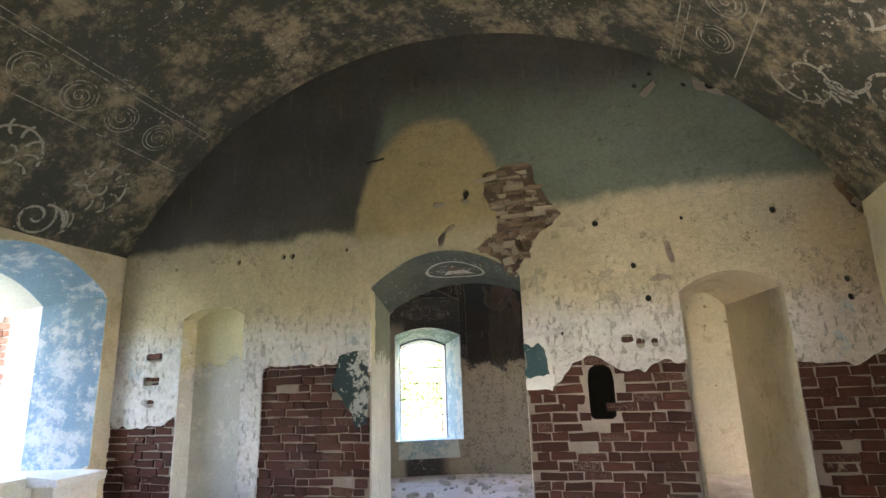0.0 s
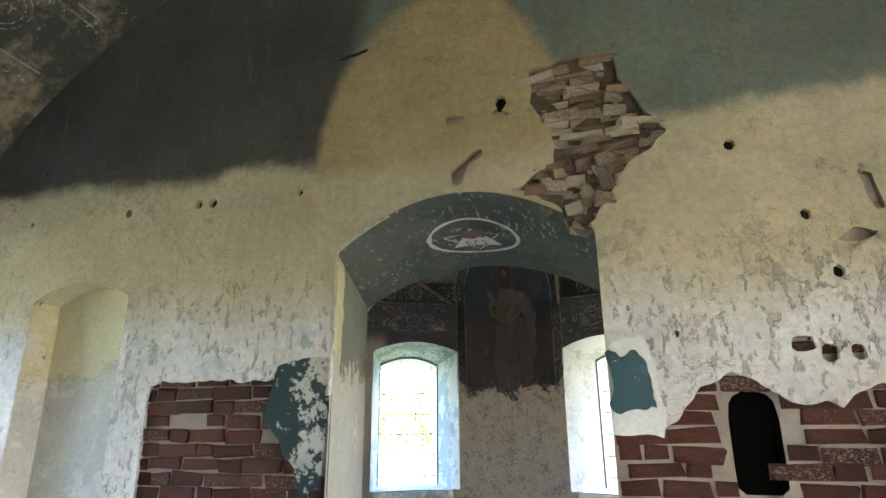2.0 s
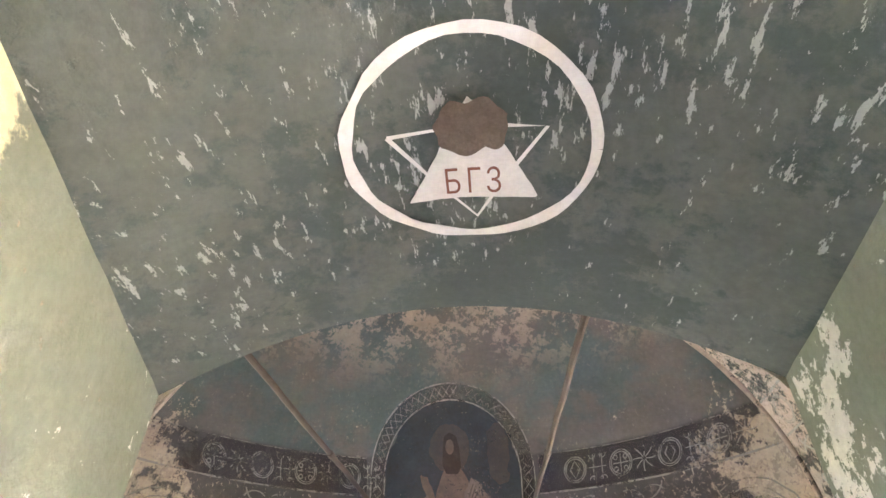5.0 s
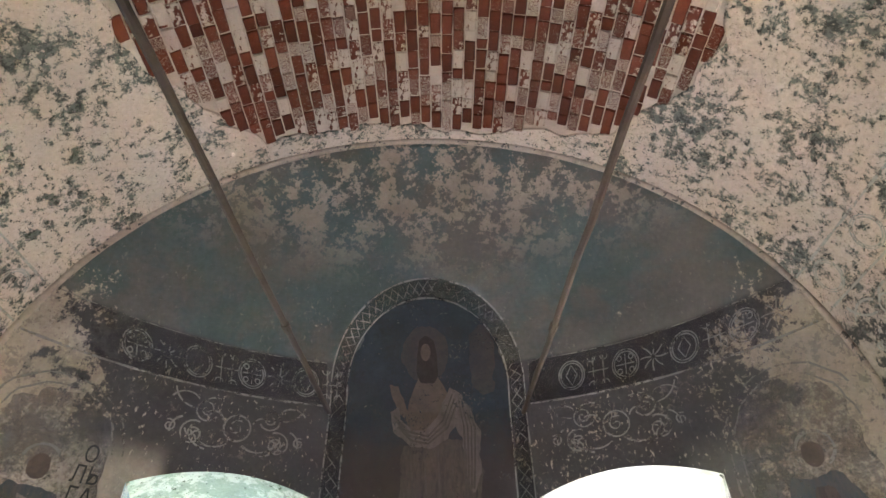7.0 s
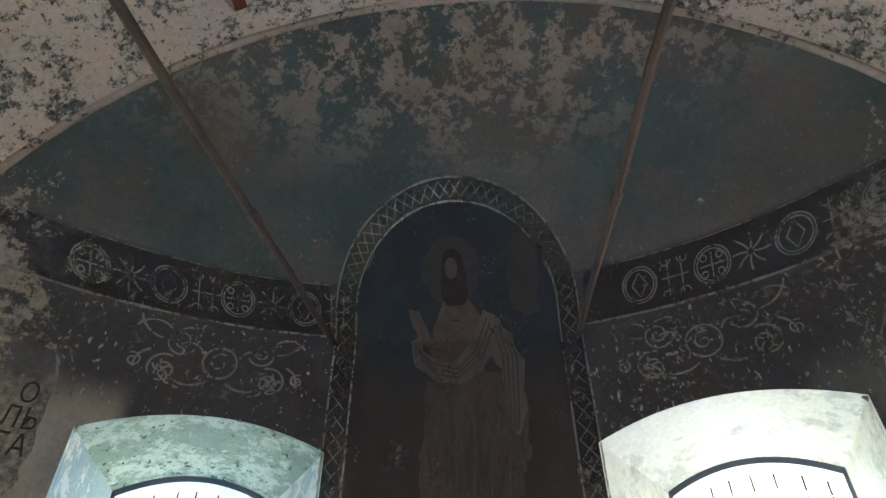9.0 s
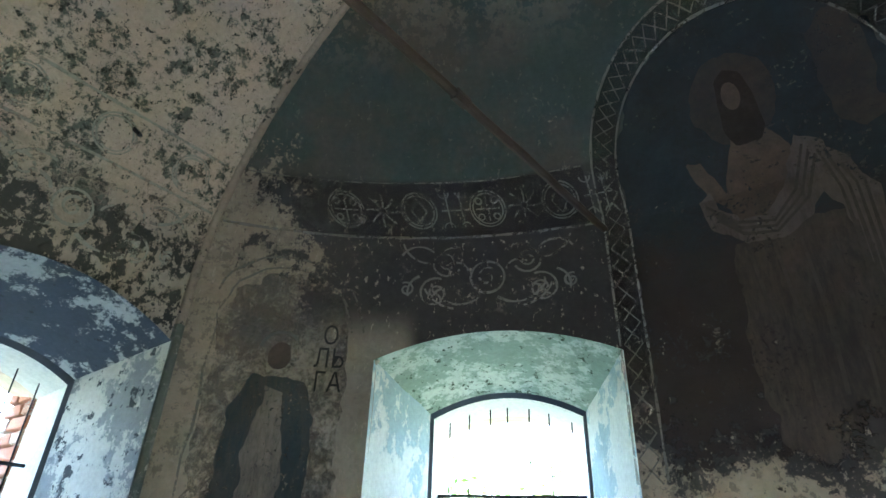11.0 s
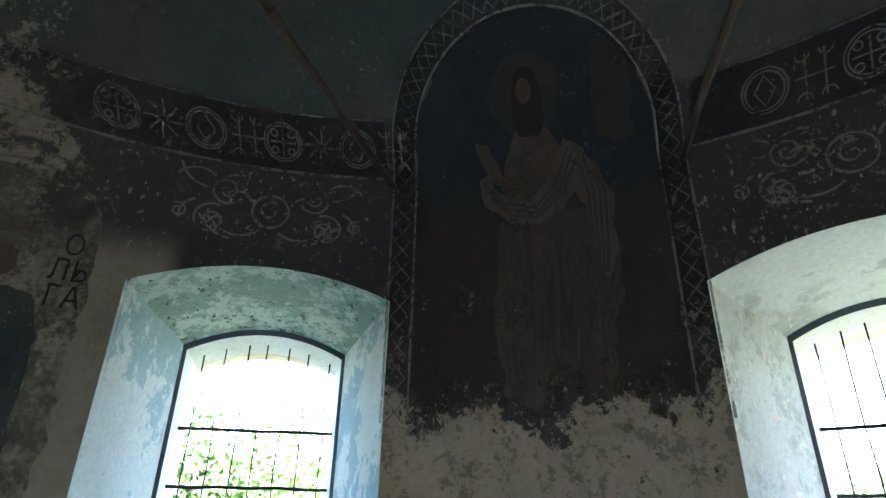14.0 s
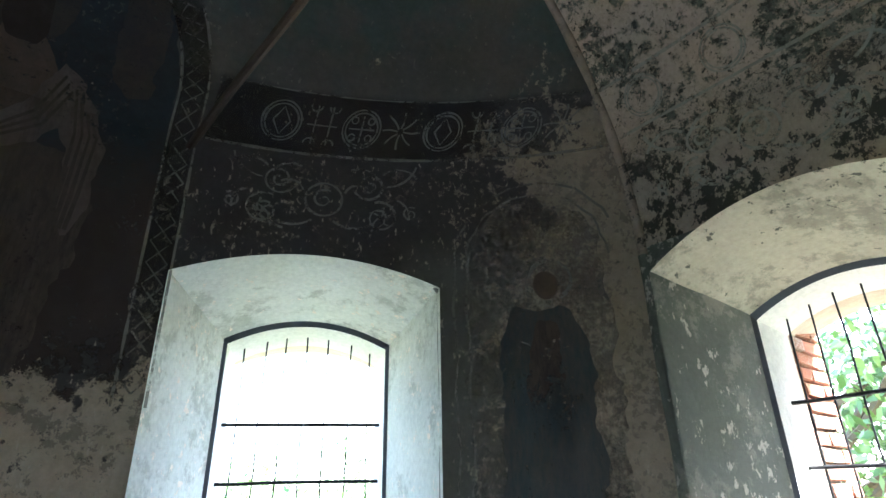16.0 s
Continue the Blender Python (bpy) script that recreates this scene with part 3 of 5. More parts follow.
# ---- the plan ----
NAVE_L, NAVE_R, NAVE_Y0, WALL_Y, WALL_BACK = -4.06, 3.77, -5.0, 6.44, 7.84
NAVE_XC, NAVE_R0, NAVE_ZC = -0.20, 4.48, 0.95
BAY_XC, BAY_A, BAY_ZS, BAY_B = -0.443, 2.70, 2.685, 2.415
BAY_L, BAY_R, BAY_Y1 = BAY_XC - BAY_A, BAY_XC + BAY_A, 10.54
APSE_R, APSE_YC, APSE_D = 3.347, 8.556, 1.363
ARCH_F, ARCH_B = (-0.81, 0.78, 0.0, 2.62, 0.32), (-1.15, 0.88, 0.0, 2.53, 0.31)
DOOR_F, DOOR_B = (2.21, 3.06, 0.0, 2.34, 0.16), (2.34, 2.84, 0.0, 2.36, 0.16)
NICHE = (-3.14, -2.33, 0.0, 2.42, 0.12)

# floor and ground
floor_pts = lambda u, v: (u, v, 0.014 * noise.noise(Vector((u * 1.5, v * 1.5, 0))) + 0.02 * noise.noise(Vector((u * 0.5, v * 0.5, 4))))
floor = sheet("floor", floor_pts, span(-5.4, 5.2, 0.12), span(NAVE_Y0, 12.9, 0.12),
              lambda u, v: 1.0 if v < 8 or (u + 0.443) ** 2 + (v - APSE_YC) ** 2 < 4.4 ** 2 else -1.0, lambda p: (0, 0, -1), 0.1, MAT["floor"])
tagged(floor, "dusty uneven floor strewn with lime plaster crumbs", "floor", kind="structure")

# ---- nave wall with its three openings ----
BRICK_LINE = [(-4.3, 1.24), (-3.6, 1.22), (-3.14, 1.32), (-2.30, 1.80), (-2.0, 1.86), (-1.2, 1.84), (-0.75, 1.72), (0.75, 1.57), (1.03, 1.52), (1.2, 1.72),
              (1.36, 1.80), (1.6, 1.72), (1.85, 1.66), (2.0, 1.74), (2.21, 1.74), (3.06, 1.67), (3.5, 1.66), (3.7, 1.76), (3.86, 1.86), (4.12, 1.66)]
BREAK = [(0.47, 3.72), (0.72, 3.80), (0.97, 3.74), (1.02, 3.5), (1.22, 3.20), (1.0, 3.02), (0.86, 2.78), (0.70, 2.62), (0.60, 2.78), (0.36, 2.92), (0.55, 3.08), (0.58, 3.3), (0.46, 3.5)]
SCARS = [[(-0.07, 3.09), (0.06, 3.19), (0.14, 3.21), (0.15, 3.16), (0.05, 3.12), (-0.01, 2.96), (-0.06, 3.0)],
         [(2.57, 4.46), (2.9, 4.25), (2.84, 4.19), (2.6, 4.3)], [(2.08, 4.35), (2.23, 4.5), (2.27, 4.42), (2.13, 4.3)], [(2.13, 2.84), (2.19, 2.83), (2.22, 2.62), (2.17, 2.6)],
         [(1.95, 2.46), (2.06, 2.53), (2.18, 2.49), (2.08, 2.46)], [(0.21, 3.46), (0.27, 3.47), (0.33, 3.43), (0.27, 3.41)]]
CORNER = [(3.56, 3.24), (3.70, 3.30), (3.80, 3.30), (3.80, 2.86), (3.72, 2.92)]
SPOTS = [(-3.51, 2.0, 0.24, 0.10), (-3.52, 1.73, 0.22, 0.09), (-3.51, 1.48, 0.10, 0.09), (1.72, 1.95, 0.10, 0.07), (1.84, 1.90, 0.07, 0.08), (1.96, 1.90, 0.06, 0.08), (-0.02, 3.44, 0.13, 0.055)]


PUTLOGS = [(-3.30, 3.02, 0.028), (-2.44, 3.03, 0.035), (-1.86, 3.04, 0.03), (-1.75, 3.04, 0.035), (-1.09, 3.05, 0.035), (1.54, 3.06, 0.035), (2.32, 3.03, 0.028), (3.08, 3.02, 0.035),
           (3.70, 3.00, 0.032), (0.27, 3.52, 0.045), (0.05, 3.50, 0.02), (2.05, 4.45, 0.035), (2.2, 4.55, 0.03), (2.5, 4.38, 0.035), (2.75, 4.35, 0.05), (2.9, 4.25, 0.04), (-0.1, 3.36, 0.02),
           (1.95, 2.3, 0.03), (1.85, 2.62, 0.03), (1.15, 2.02, 0.022), (3.55, 2.35, 0.03), (3.55, 2.2, 0.035), (-3.0, 4.55, 0.03), (-2.9, 4.62, 0.025)]


def exposed(x, z):
    """Above 0 where the coat has fallen off the bricks, in metres from the edge."""
    rag = 0.05 * noise.noise(Vector((x * 4, 1, z * 4))) + 0.035 * noise.noise(Vector((x * 11, 5, z * 11)))
    e = ramp(x, BRICK_LINE) - z + rag
    if NICHE[0] - 0.02 < x < NICHE[1] + 0.25 * (z < 1.9) and z < 1.95:
        e = -1
    e = max(e, poly_distance(x, z, BREAK) + 0.6 * rag)
    if z > 2.4:
        for pts in SCARS + [CORNER]:
            if min(p[0] for p in pts) - 0.1 < x < max(p[0] for p in pts) + 0.1 and min(p[1] for p in pts) - 0.1 < z < max(p[1] for p in pts) + 0.1:
                e = max(e, poly_distance(x, z, pts) + 0.3 * rag)
    for sx, sz, w, h in SPOTS:
        e = max(e, min(w / 2 - abs(x - sx), h / 2 - abs(z - sz)) + 0.3 * rag)
    for sx, sz, r in PUTLOGS:
        if abs(x - sx) < 0.15 and abs(z - sz) < 0.15:
            e = max(e, r - math.hypot((x - sx) * 1.25, z - sz) + 0.25 * rag)
    return e


def nave_vault_top(x):
    d = NAVE_R0 ** 2 - (x - NAVE_XC) ** 2
    return NAVE_ZC + math.sqrt(max(0.01, d))


def wall_open(x, z):
    return max(in_arch(x, z, *ARCH_F), in_arch(x, z, *DOOR_F), in_arch(x, z, *NICHE))


wall_nave = empty("wall_nave", "tall nave wall, sooted limewash over exposed red brick", "wall", "structure")
xs, zs = span(NAVE_L - 0.03, NAVE_R + 0.03, 0.026), span(0, 5.44, 0.026)
def wall_relief(u, v):
    """Soft waves everywhere, and a coarse lumpy coat below the yellow band."""
    rough = max(0.0, min(1.0, (2.45 - v + 0.2 * noise.noise(Vector((u, 7, v)))) / 0.25))
    lump = noise.noise(Vector((u * 9, 3, v * 13))) + 0.6 * noise.noise(Vector((u * 19, 8, v * 24)))
    return WALL_Y - 0.027 + 0.008 * noise.noise(Vector((u * 2, 0, v * 2))) + 0.0075 * rough * lump


sheet("plaster", lambda u, v: (u, wall_relief(u, v), v), xs, zs,
      lambda u, v: min(-exposed(u, v), -wall_open(u, v), nave_vault_top(u) + 0.05 - v), lambda p: (0, 1, 0), 0.04, MAT["nave_wall"], wall_nave)["label"] = "peeling cream, green and soot-black limewash"
sheet("mortar_bed", lambda u, v: (u, WALL_Y + 0.012, v), span(NAVE_L, NAVE_R, 0.08), span(0, 5.4, 0.08),
      lambda u, v: min(nave_vault_top(u) - v, -wall_open(u, v), -in_arch(u, v, 1.34, 1.57, 1.24, 1.66, 0.08)), lambda p: (0, 1, 0), 0.0, MAT["dark_mortar"], wall_nave)

front = [(x, WALL_Y - 0.02, z) for x, z in arch_outline(*ARCH_F)]
back = [(x, WALL_BACK, z) for x, z in arch_outline(*ARCH_B)]
top = lambda i, n: 10 <= i < n - 11
loft("jamb", front, back, MAT["jamb"], wall_nave, 14, lambda i, n: not top(i, n))["label"] = "grey-white limewashed arch jambs"
loft("soffit", front, back, MAT["soffit"], wall_nave, 14, top)["label"] = "green-grey arch soffit with flaked white spots"
front = [(x, WALL_Y - 0.02, z) for x, z in arch_outline(*DOOR_F)]
back = [(x, WALL_BACK, z) for x, z in arch_outline(*DOOR_B)]
loft("door_reveal", front, back, MAT["cream"], wall_nave, 10)["label"] = "cream side doorway reveal"
front = [(x, WALL_Y - 0.02, z) for x, z in arch_outline(*NICHE)]
back = [(x + (0.04 if x < -2.7 else -0.04), WALL_Y + 0.19, z) for x, z in arch_outline(*NICHE)]
loft("niche_reveal", front, back, MAT["jamb"], wall_nave, 5)
mesh_object("niche_back", [(-3.2, WALL_Y + 0.18, 0), (-2.2, WALL_Y + 0.18, 0), (-2.2, WALL_Y + 0.16, 2.6), (-3.2, WALL_Y + 0.16, 2.6)], [(0, 1, 2, 3)], MAT["jamb"], wall_nave)
sheet("east_face", lambda u, v: (u, WALL_BACK, v), span(BAY_L - 0.3, 4.6, 0.08), span(0, 5.3, 0.08),
      lambda u, v: min(-in_arch(u, v, *ARCH_B), -in_arch(u, v, *DOOR_B)), lambda p: (0, -1, 0), 0.0, MAT["cream"], wall_nave)

# ---- nave side walls, west wall and vault ----
WIN_S = (2.9, 4.9, 0.80, 2.70, 0.42)         # unseen opening added in the other wall, lights the nave from the right
WIN_N = (4.22, 6.20, 0.80, 2.72, 0.42)       # deep window recess, inner edge


def nave_side(name, x, sign, label):
    root = empty(name, label, "wall", "structure")
    mat = MAT["cream"]
    recess = [WIN_N] if sign < 0 else [WIN_S]
    sheet("plaster", lambda u, v: (x + 0.01 * noise.noise(Vector((u * 2, v * 2, x))), u, v), span(NAVE_Y0, WALL_Y, 0.06), span(0, 3.3, 0.06),
          lambda u, v: min([-in_arch(u, v, *r) for r in recess] + [1.0]), lambda p: (sign, 0, 0), 0.05, mat, root)
    for r in recess:
        f = [(x, u, z) for u, z in arch_outline(*r)]
        inner = (r[0] + 0.28, r[1] - 0.24, r[2] + 0.02, r[3] - 0.1, r[4] - 0.1)
        b = [(x + sign * 0.68, u, z) for u, z in arch_outline(*inner)]
        c = [(x + sign * 1.02, u, z) for u, z in arch_outline(inner[0] + 0.05, inner[1] - 0.06, inner[2], inner[3] - 0.05, inner[4])]
        d = [(x + sign * 1.5, u, z) for u, z in arch_outline(inner[0] - 0.05, inner[1] + 0.05, inner[2] - 0.1, inner[3], inner[4])]
        loft("recess", f, b, MAT["nave_blue"], root, 8)
        loft("reveal", b, c, MAT["white"], root, 4)
        loft("outer_reveal", c, d, MAT["mortar"], root, 3)
        bm = bmesh.new()
        box(bm, (min(x, x + sign * 1.1), r[0] - 0.02, 0.55), (max(x, x + sign * 1.1), r[1] + 0.02, r[2] + 0.015))
        part("sill", bm, MAT["white"], root, "whitewashed masonry window sill")
    return root


wall_nave_left = nave_side("wall_nave_left", NAVE_L, -1, "limewashed nave side wall with deep blue window recesses")
bm = bmesh.new()
box(bm, (NAVE_L - 0.02, 5.55, -0.02), (NAVE_L + 0.34, 6.0, 0.76), 0.03, random.Random(8))
box(bm, (NAVE_L - 0.02, 5.50, 0.74), (NAVE_L + 0.40, 6.05, 0.82), 0.02, random.Random(9))
part("plinth", bm, MAT["white"], wall_nave_left, "lime-washed masonry block beneath the window")
wall_nave_right = nave_side("wall_nave_right", NAVE_R, 1, "limewashed nave side wall with one unseen window added for daylight")

vault_angle = math.acos((NAVE_R - NAVE_XC) / NAVE_R0)
vault_end = math.acos((NAVE_L - NAVE_XC) / NAVE_R0)


def nave_vault_place(a, y):
    r = NAVE_R0 + 0.012 * noise.noise(Vector((a * 6, y * 1.5, 2)))
    return (NAVE_XC + r * math.cos(a), y, NAVE_ZC + r * math.sin(a))


def nave_vault_field(a, y):
    x, _, z = nave_vault_place(a, y)
    e = 1.0
    if abs(x) > 3:
        e = min(e, -in_arch(y, z, *(WIN_N if x < 0 else WIN_S)))
    return e


ceiling_nave = sheet("ceiling_nave", nave_vault_place, span(vault_angle - 0.02, vault_end + 0.02, 0.016), span(NAVE_Y0, WALL_Y, 0.09),
                     nave_vault_field, lambda p: (0, 0, 1), 0.1, MAT["nave_vault"])
tagged(ceiling_nave, "sooted barrel vault with flaking ochre and stencilled scrolls", "vault", kind="structure")
# unseen closing wall; its opening is added as a daylight source behind the camera
west = sheet("wall_west", lambda u, v: (u, NAVE_Y0, v), span(NAVE_L, NAVE_R, 0.1), span(0, 5.44, 0.1),
             lambda u, v: min(-in_arch(u, v, -0.5, 0.5, 0, 2.0, 0.1), nave_vault_top(u) + 0.05 - v), lambda p: (0, -1, 0), 0.6, MAT["cream"])
tagged(west, "plain unseen end wall with an opening added to let in daylight", "wall", kind="structure")

# ---- bay: side walls and vault ----
WIN_B = (9.22, 10.50, 0.45, 2.58, 0.19)
WIN_B2 = (9.42, 10.36, 0.52, 2.44, 0.13)


def bay_side(name, x, sign, mats, label):
    root = empty(name, label, "wall", "structure")
    sheet("plaster", lambda u, v: (x + 0.008 * noise.noise(Vector((u * 2, v * 2, x))), u, v), span(WALL_BACK - 0.02, BAY_Y1 + 0.03, 0.05), span(0, BAY_ZS + 0.04, 0.05),
          lambda u, v: -in_arch(u, v, *WIN_B), lambda p: (sign, 0, 0), 0.02, mats[0], root)
    f = [(x - sign * 0.04, u, z) for u, z in arch_outline(*WIN_B)]
    b = [(x + sign * 0.62, u, z) for u, z in arch_outline(*WIN_B2)]
    c = [(x + sign * 0.64, u, z) for u, z in arch_outline(WIN_B2[0] + 0.02, WIN_B2[1] - 0.02, WIN_B2[2], WIN_B2[3] - 0.03, WIN_B2[4])]
    d = [(x + sign * 0.90, u, z) for u, z in arch_outline(WIN_B2[0] + 0.05, WIN_B2[1] - 0.05, WIN_B2[2], WIN_B2[3] - 0.08, WIN_B2[4])]
    e = [(x + sign * 1.30, u, z) for u, z in arch_outline(WIN_B2[0] - 0.02, WIN_B2[1] + 0.02, WIN_B2[2] - 0.1, WIN_B2[3] - 0.05, WIN_B2[4])]
    loft("embrasure_side", f, b, mats[1], root, 8, lambda i, n: not top(i, n))
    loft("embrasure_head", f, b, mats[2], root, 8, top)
    loft("frame_rebate", b, c, MAT["frame"], root, 1)
    loft("reveal", c, d, MAT["white"], root, 4)
    loft("outer_reveal", d, e, MAT["mortar"], root, 3)
    bm = bmesh.new()
    box(bm, (min(x - sign * 0.02, x + sign * 1.3), WIN_B[0], 0.0), (max(x - sign * 0.02, x + sign * 1.3), WIN_B[1], WIN_B[2] + 0.01))
    part("sill", bm, MAT["reveal_white"], root)
    return root


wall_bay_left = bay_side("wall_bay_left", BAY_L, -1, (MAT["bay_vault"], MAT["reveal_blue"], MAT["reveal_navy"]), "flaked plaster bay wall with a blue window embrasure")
wall_bay_right = bay_side("wall_bay_right", BAY_R, 1, (MAT["reveal_grey"], MAT["reveal_grey"], MAT["reveal_cream"]), "grey flaked bay wall with a cream window head")

VAULT_HOLE = [(-2.04, 7.8), (-2.10, 8.4), (-2.22, 8.88), (-2.26, 9.23), (-2.15, 9.62), (-1.88, 10.01), (-1.70, 10.33), (-1.30, 10.36), (-0.68, 10.36), (-0.30, 10.43), (0.0, 10.47), (0.39, 10.34), (0.76, 10.31), (0.98, 10.19), (1.29, 9.70), (1.36, 9.34), (1.36, 8.93), (1.28, 8.5), (1.2, 7.8)]


def bay_place(a, y, lift=0.0):
    r = 1 + 0.004 * noise.noise(Vector((a * 4, y * 1.5, 7)))
    return (BAY_XC + (BAY_A * r + lift) * math.cos(a), y, BAY_ZS + (BAY_B * r + lift) * math.sin(a))


def hole_field(x, y):
    rag = 0.05 * noise.noise(Vector((x * 5, y * 5, 3))) + 0.03 * noise.noise(Vector((x * 13, y * 13, 8)))
    return poly_distance(x, y, VAULT_HOLE) + rag


def bay_field(a, y):
    x, _, z = bay_place(a, y)
    e = 1.0 if z < 3.4 else -hole_field(x, y)
    if z < 3.0:
        e = min(e, -in_arch(y, z, *WIN_B))
    return e


ceiling_bay = empty("ceiling_bay", "flaked barrel vault with a large patch of bare brick", "vault", "structure")
sheet("plaster", bay_place, span(0.0, math.pi, 0.014), span(WALL_BACK - 0.02, BAY_Y1 + 0.03, 0.045), bay_field,
      lambda p: (0, 0, 1), 0.045, MAT["bay_vault"], ceiling_bay)
sheet("mortar_bed", lambda a, y: bay_place(a, y, 0.020), span(0.3, math.pi - 0.3, 0.03), span(WALL_BACK, BAY_Y1, 0.2),
      lambda a, y: 1.0, lambda p: (0, 0, 1), 0.05, MAT["mortar"], ceiling_bay)


# ---- apse ----
def apse_depth(z):
    if z < 3.3:
        return APSE_D
    s = min(1.0, (z - 3.3) / (BAY_ZS + BAY_B - 3.3))
    return max(0.03, APSE_D * (1 - s ** 1.35))


def apse_half(z):
    if z < BAY_ZS:
        return BAY_A
    return BAY_A * math.sqrt(max(0.0004, 1 - ((z - BAY_ZS) / BAY_B) ** 2))


def apse_point(dx, z, lift=0.0):
    """The inner face of the apse at dx metres from its axis and height z, lift metres towards the room."""
    w, s = apse_half(z), apse_depth(z)
    r = (w * w + s * s) / (2 * s)
    dx = max(-w, min(w, dx))
    y = BAY_Y1 + math.sqrt(max(0, r * r - dx * dx)) - (r - s)
    n = Vector((dx, math.sqrt(max(0.01, r * r - dx * dx)), 0)).normalized()
    p = Vector((BAY_XC + dx, y, z)) - n * lift
    if z > 3.3:
        p.z -= lift * 0.7
    return p


def apse_skin(dx, z, lift=0.0):
    """The same face with the soft waves of its plaster."""
    p = apse_point(dx, z, lift)
    p.y += 0.008 * noise.noise(apse_point(dx, z) * 2.0)
    return p


def arc_dx(deg):
    return APSE_R * math.sin(radians(deg))


OUT_DEG, WIN_Z = (13.5, 35.8), (0.62, 2.57, 0.155)


def apse_open(u, z):
    """u: -1 to 1 across; above 0 inside a window embrasure."""
    if z > 3:
        return -1
    deg = math.degrees(math.asin(max(-1, min(1, u * BAY_A / APSE_R))))
    a = abs(deg)
    return in_arch(radians(a) * APSE_R, z, radians(OUT_DEG[0]) * APSE_R, radians(OUT_DEG[1]) * APSE_R, *WIN_Z)


def apse_place(u, z):
    return tuple(apse_skin(u * apse_half(z), z))


wall_apse = empty("wall_apse", "curved apse wall and conch with dark flaked mural paint", "wall", "structure")
sheet("plaster", apse_place, span(-1, 1, 0.0125), span(0, BAY_ZS + BAY_B - 0.004, 0.035), lambda u, z: -apse_open(u, z), lambda p: (0, 1, 0), 0.02, MAT["apse"], wall_apse)


def radial(deg, r, z):
    return (BAY_XC + r * math.sin(radians(deg)), APSE_YC + r * math.cos(radians(deg)), z)


def apse_window(side, mats):
    c = 24.9 * side
    o = arch_outline(OUT_DEG[0], OUT_DEG[1], *WIN_Z)
    f = [radial(side * (u if side > 0 else OUT_DEG[0] + OUT_DEG[1] - u), APSE_R - 0.01, z) for u, z in o]
    if side < 0:
        f = [radial(-(OUT_DEG[0] + OUT_DEG[1] - u), APSE_R - 0.01, z) for u, z in o]
    ax = Vector((math.sin(radians(c)), math.cos(radians(c)), 0))
    tx = Vector((ax.y, -ax.x, 0))
    base = Vector((BAY_XC, APSE_YC, 0))

    def flat(hw, r, bottom, spring, rise):
        return [tuple(base + ax * r + tx * u + Vector((0, 0, z))) for u, z in arch_outline(-hw, hw, bottom, spring, rise)]

    b = flat(0.475, 3.98, 0.60, 2.44, 0.125)
    b2 = flat(0.455, 4.00, 0.60, 2.415, 0.12)
    d = flat(0.43, 4.24, 0.58, 2.36, 0.12)
    e = flat(0.50, 4.60, 0.50, 2.40, 0.12)
    loft("embrasure_side", f, b, mats[0], wall_apse, 8, lambda i, n: not top(i, n))
    loft("embrasure_head", f, b, mats[1], wall_apse, 8, top)
    loft("frame_rebate", b, b2, MAT["frame"], wall_apse, 1)
    loft("reveal", b2, d, MAT["white"], wall_apse, 4)
    loft("outer_reveal", d, e, MAT["mortar"], wall_apse, 3)
    bm = bmesh.new()
    k = [base + ax * r + tx * u for r, u in ((3.30, -0.62), (3.30, 0.62), (4.6, 0.5), (4.6, -0.5))]
    lo = [bm.verts.new((p.x, p.y, 0.3)) for p in k]
    hi = [bm.verts.new((p.x, p.y, 0.61)) for p in k]
    bm.faces.new(hi[::-1])
    for i in range(4):
        bm.faces.new((lo[i], lo[(i + 1) % 4], hi[(i + 1) % 4], hi[i]))
    part("sill", bm, mats[0], wall_apse)
    return base, ax, tx


FRAME_L = apse_window(-1, (MAT["reveal_sky"], MAT["reveal_green"]))
FRAME_R = apse_window(1, (MAT["reveal_white"], MAT["reveal_white"]))
MAT["room"] = flaked("side_room_limewash", (0.60, 0.57, 0.50), (0.46, 0.41, 0.33), (0.25, 0.22, 0.17), 0.42, 1.9, 0.64, 16, shift=29)


# ---- outer shell, rib, side room ----
def outer_open_apse(deg, z):
    a = abs(deg)
    return in_arch(radians(a - 24.9) * 4.6, z, -0.5, 0.5, 0.5, 2.40, 0.12)


outer_wall = empty("wall_outer", "outer brick faces and roof of the old church", "wall", "structure")
sheet("outer_apse", lambda d, z: radial(d, 4.6, z), span(-62, 62, 0.8), span(-0.8, 6.0, 0.06), lambda d, z: -outer_open_apse(d, z), lambda p: (0, 0, 0), 0, MAT["mortar"], outer_wall)
for x, sign in ((BAY_L, -1), (BAY_R, 1)):
    sheet("outer_bay", lambda u, v, x=x, sign=sign: (x + sign * 1.3, u, v), span(7.0 if sign < 0 else 9.05, 11.2, 0.06), span(-0.8, 6.0, 0.06),
          lambda u, v: -in_arch(u, v, WIN_B2[0] - 0.02, WIN_B2[1] + 0.02, WIN_B2[2] - 0.1, WIN_B2[3] - 0.05, WIN_B2[4]), lambda p: (0, 0, 0), 0, MAT["mortar"], outer_wall)
for x, sign in ((NAVE_L, -1), (NAVE_R, 1)):
    sheet("outer_nave", lambda u, v, x=x, sign=sign: (x + sign * 1.5, u, v), span(NAVE_Y0 - 0.6, 7.9, 0.06), span(-0.8, 6.0, 0.06),
          lambda u, v: min([-in_arch(u, v, r[0] + 0.23, r[1] - 0.19, r[2] - 0.08, r[3] - 0.1, r[4] - 0.1) for r in ((WIN_N,) if sign < 0 else (WIN_S,))] + [1.0]), lambda p: (0, 0, 0), 0, MAT["mortar"], outer_wall)
bm = bmesh.new()
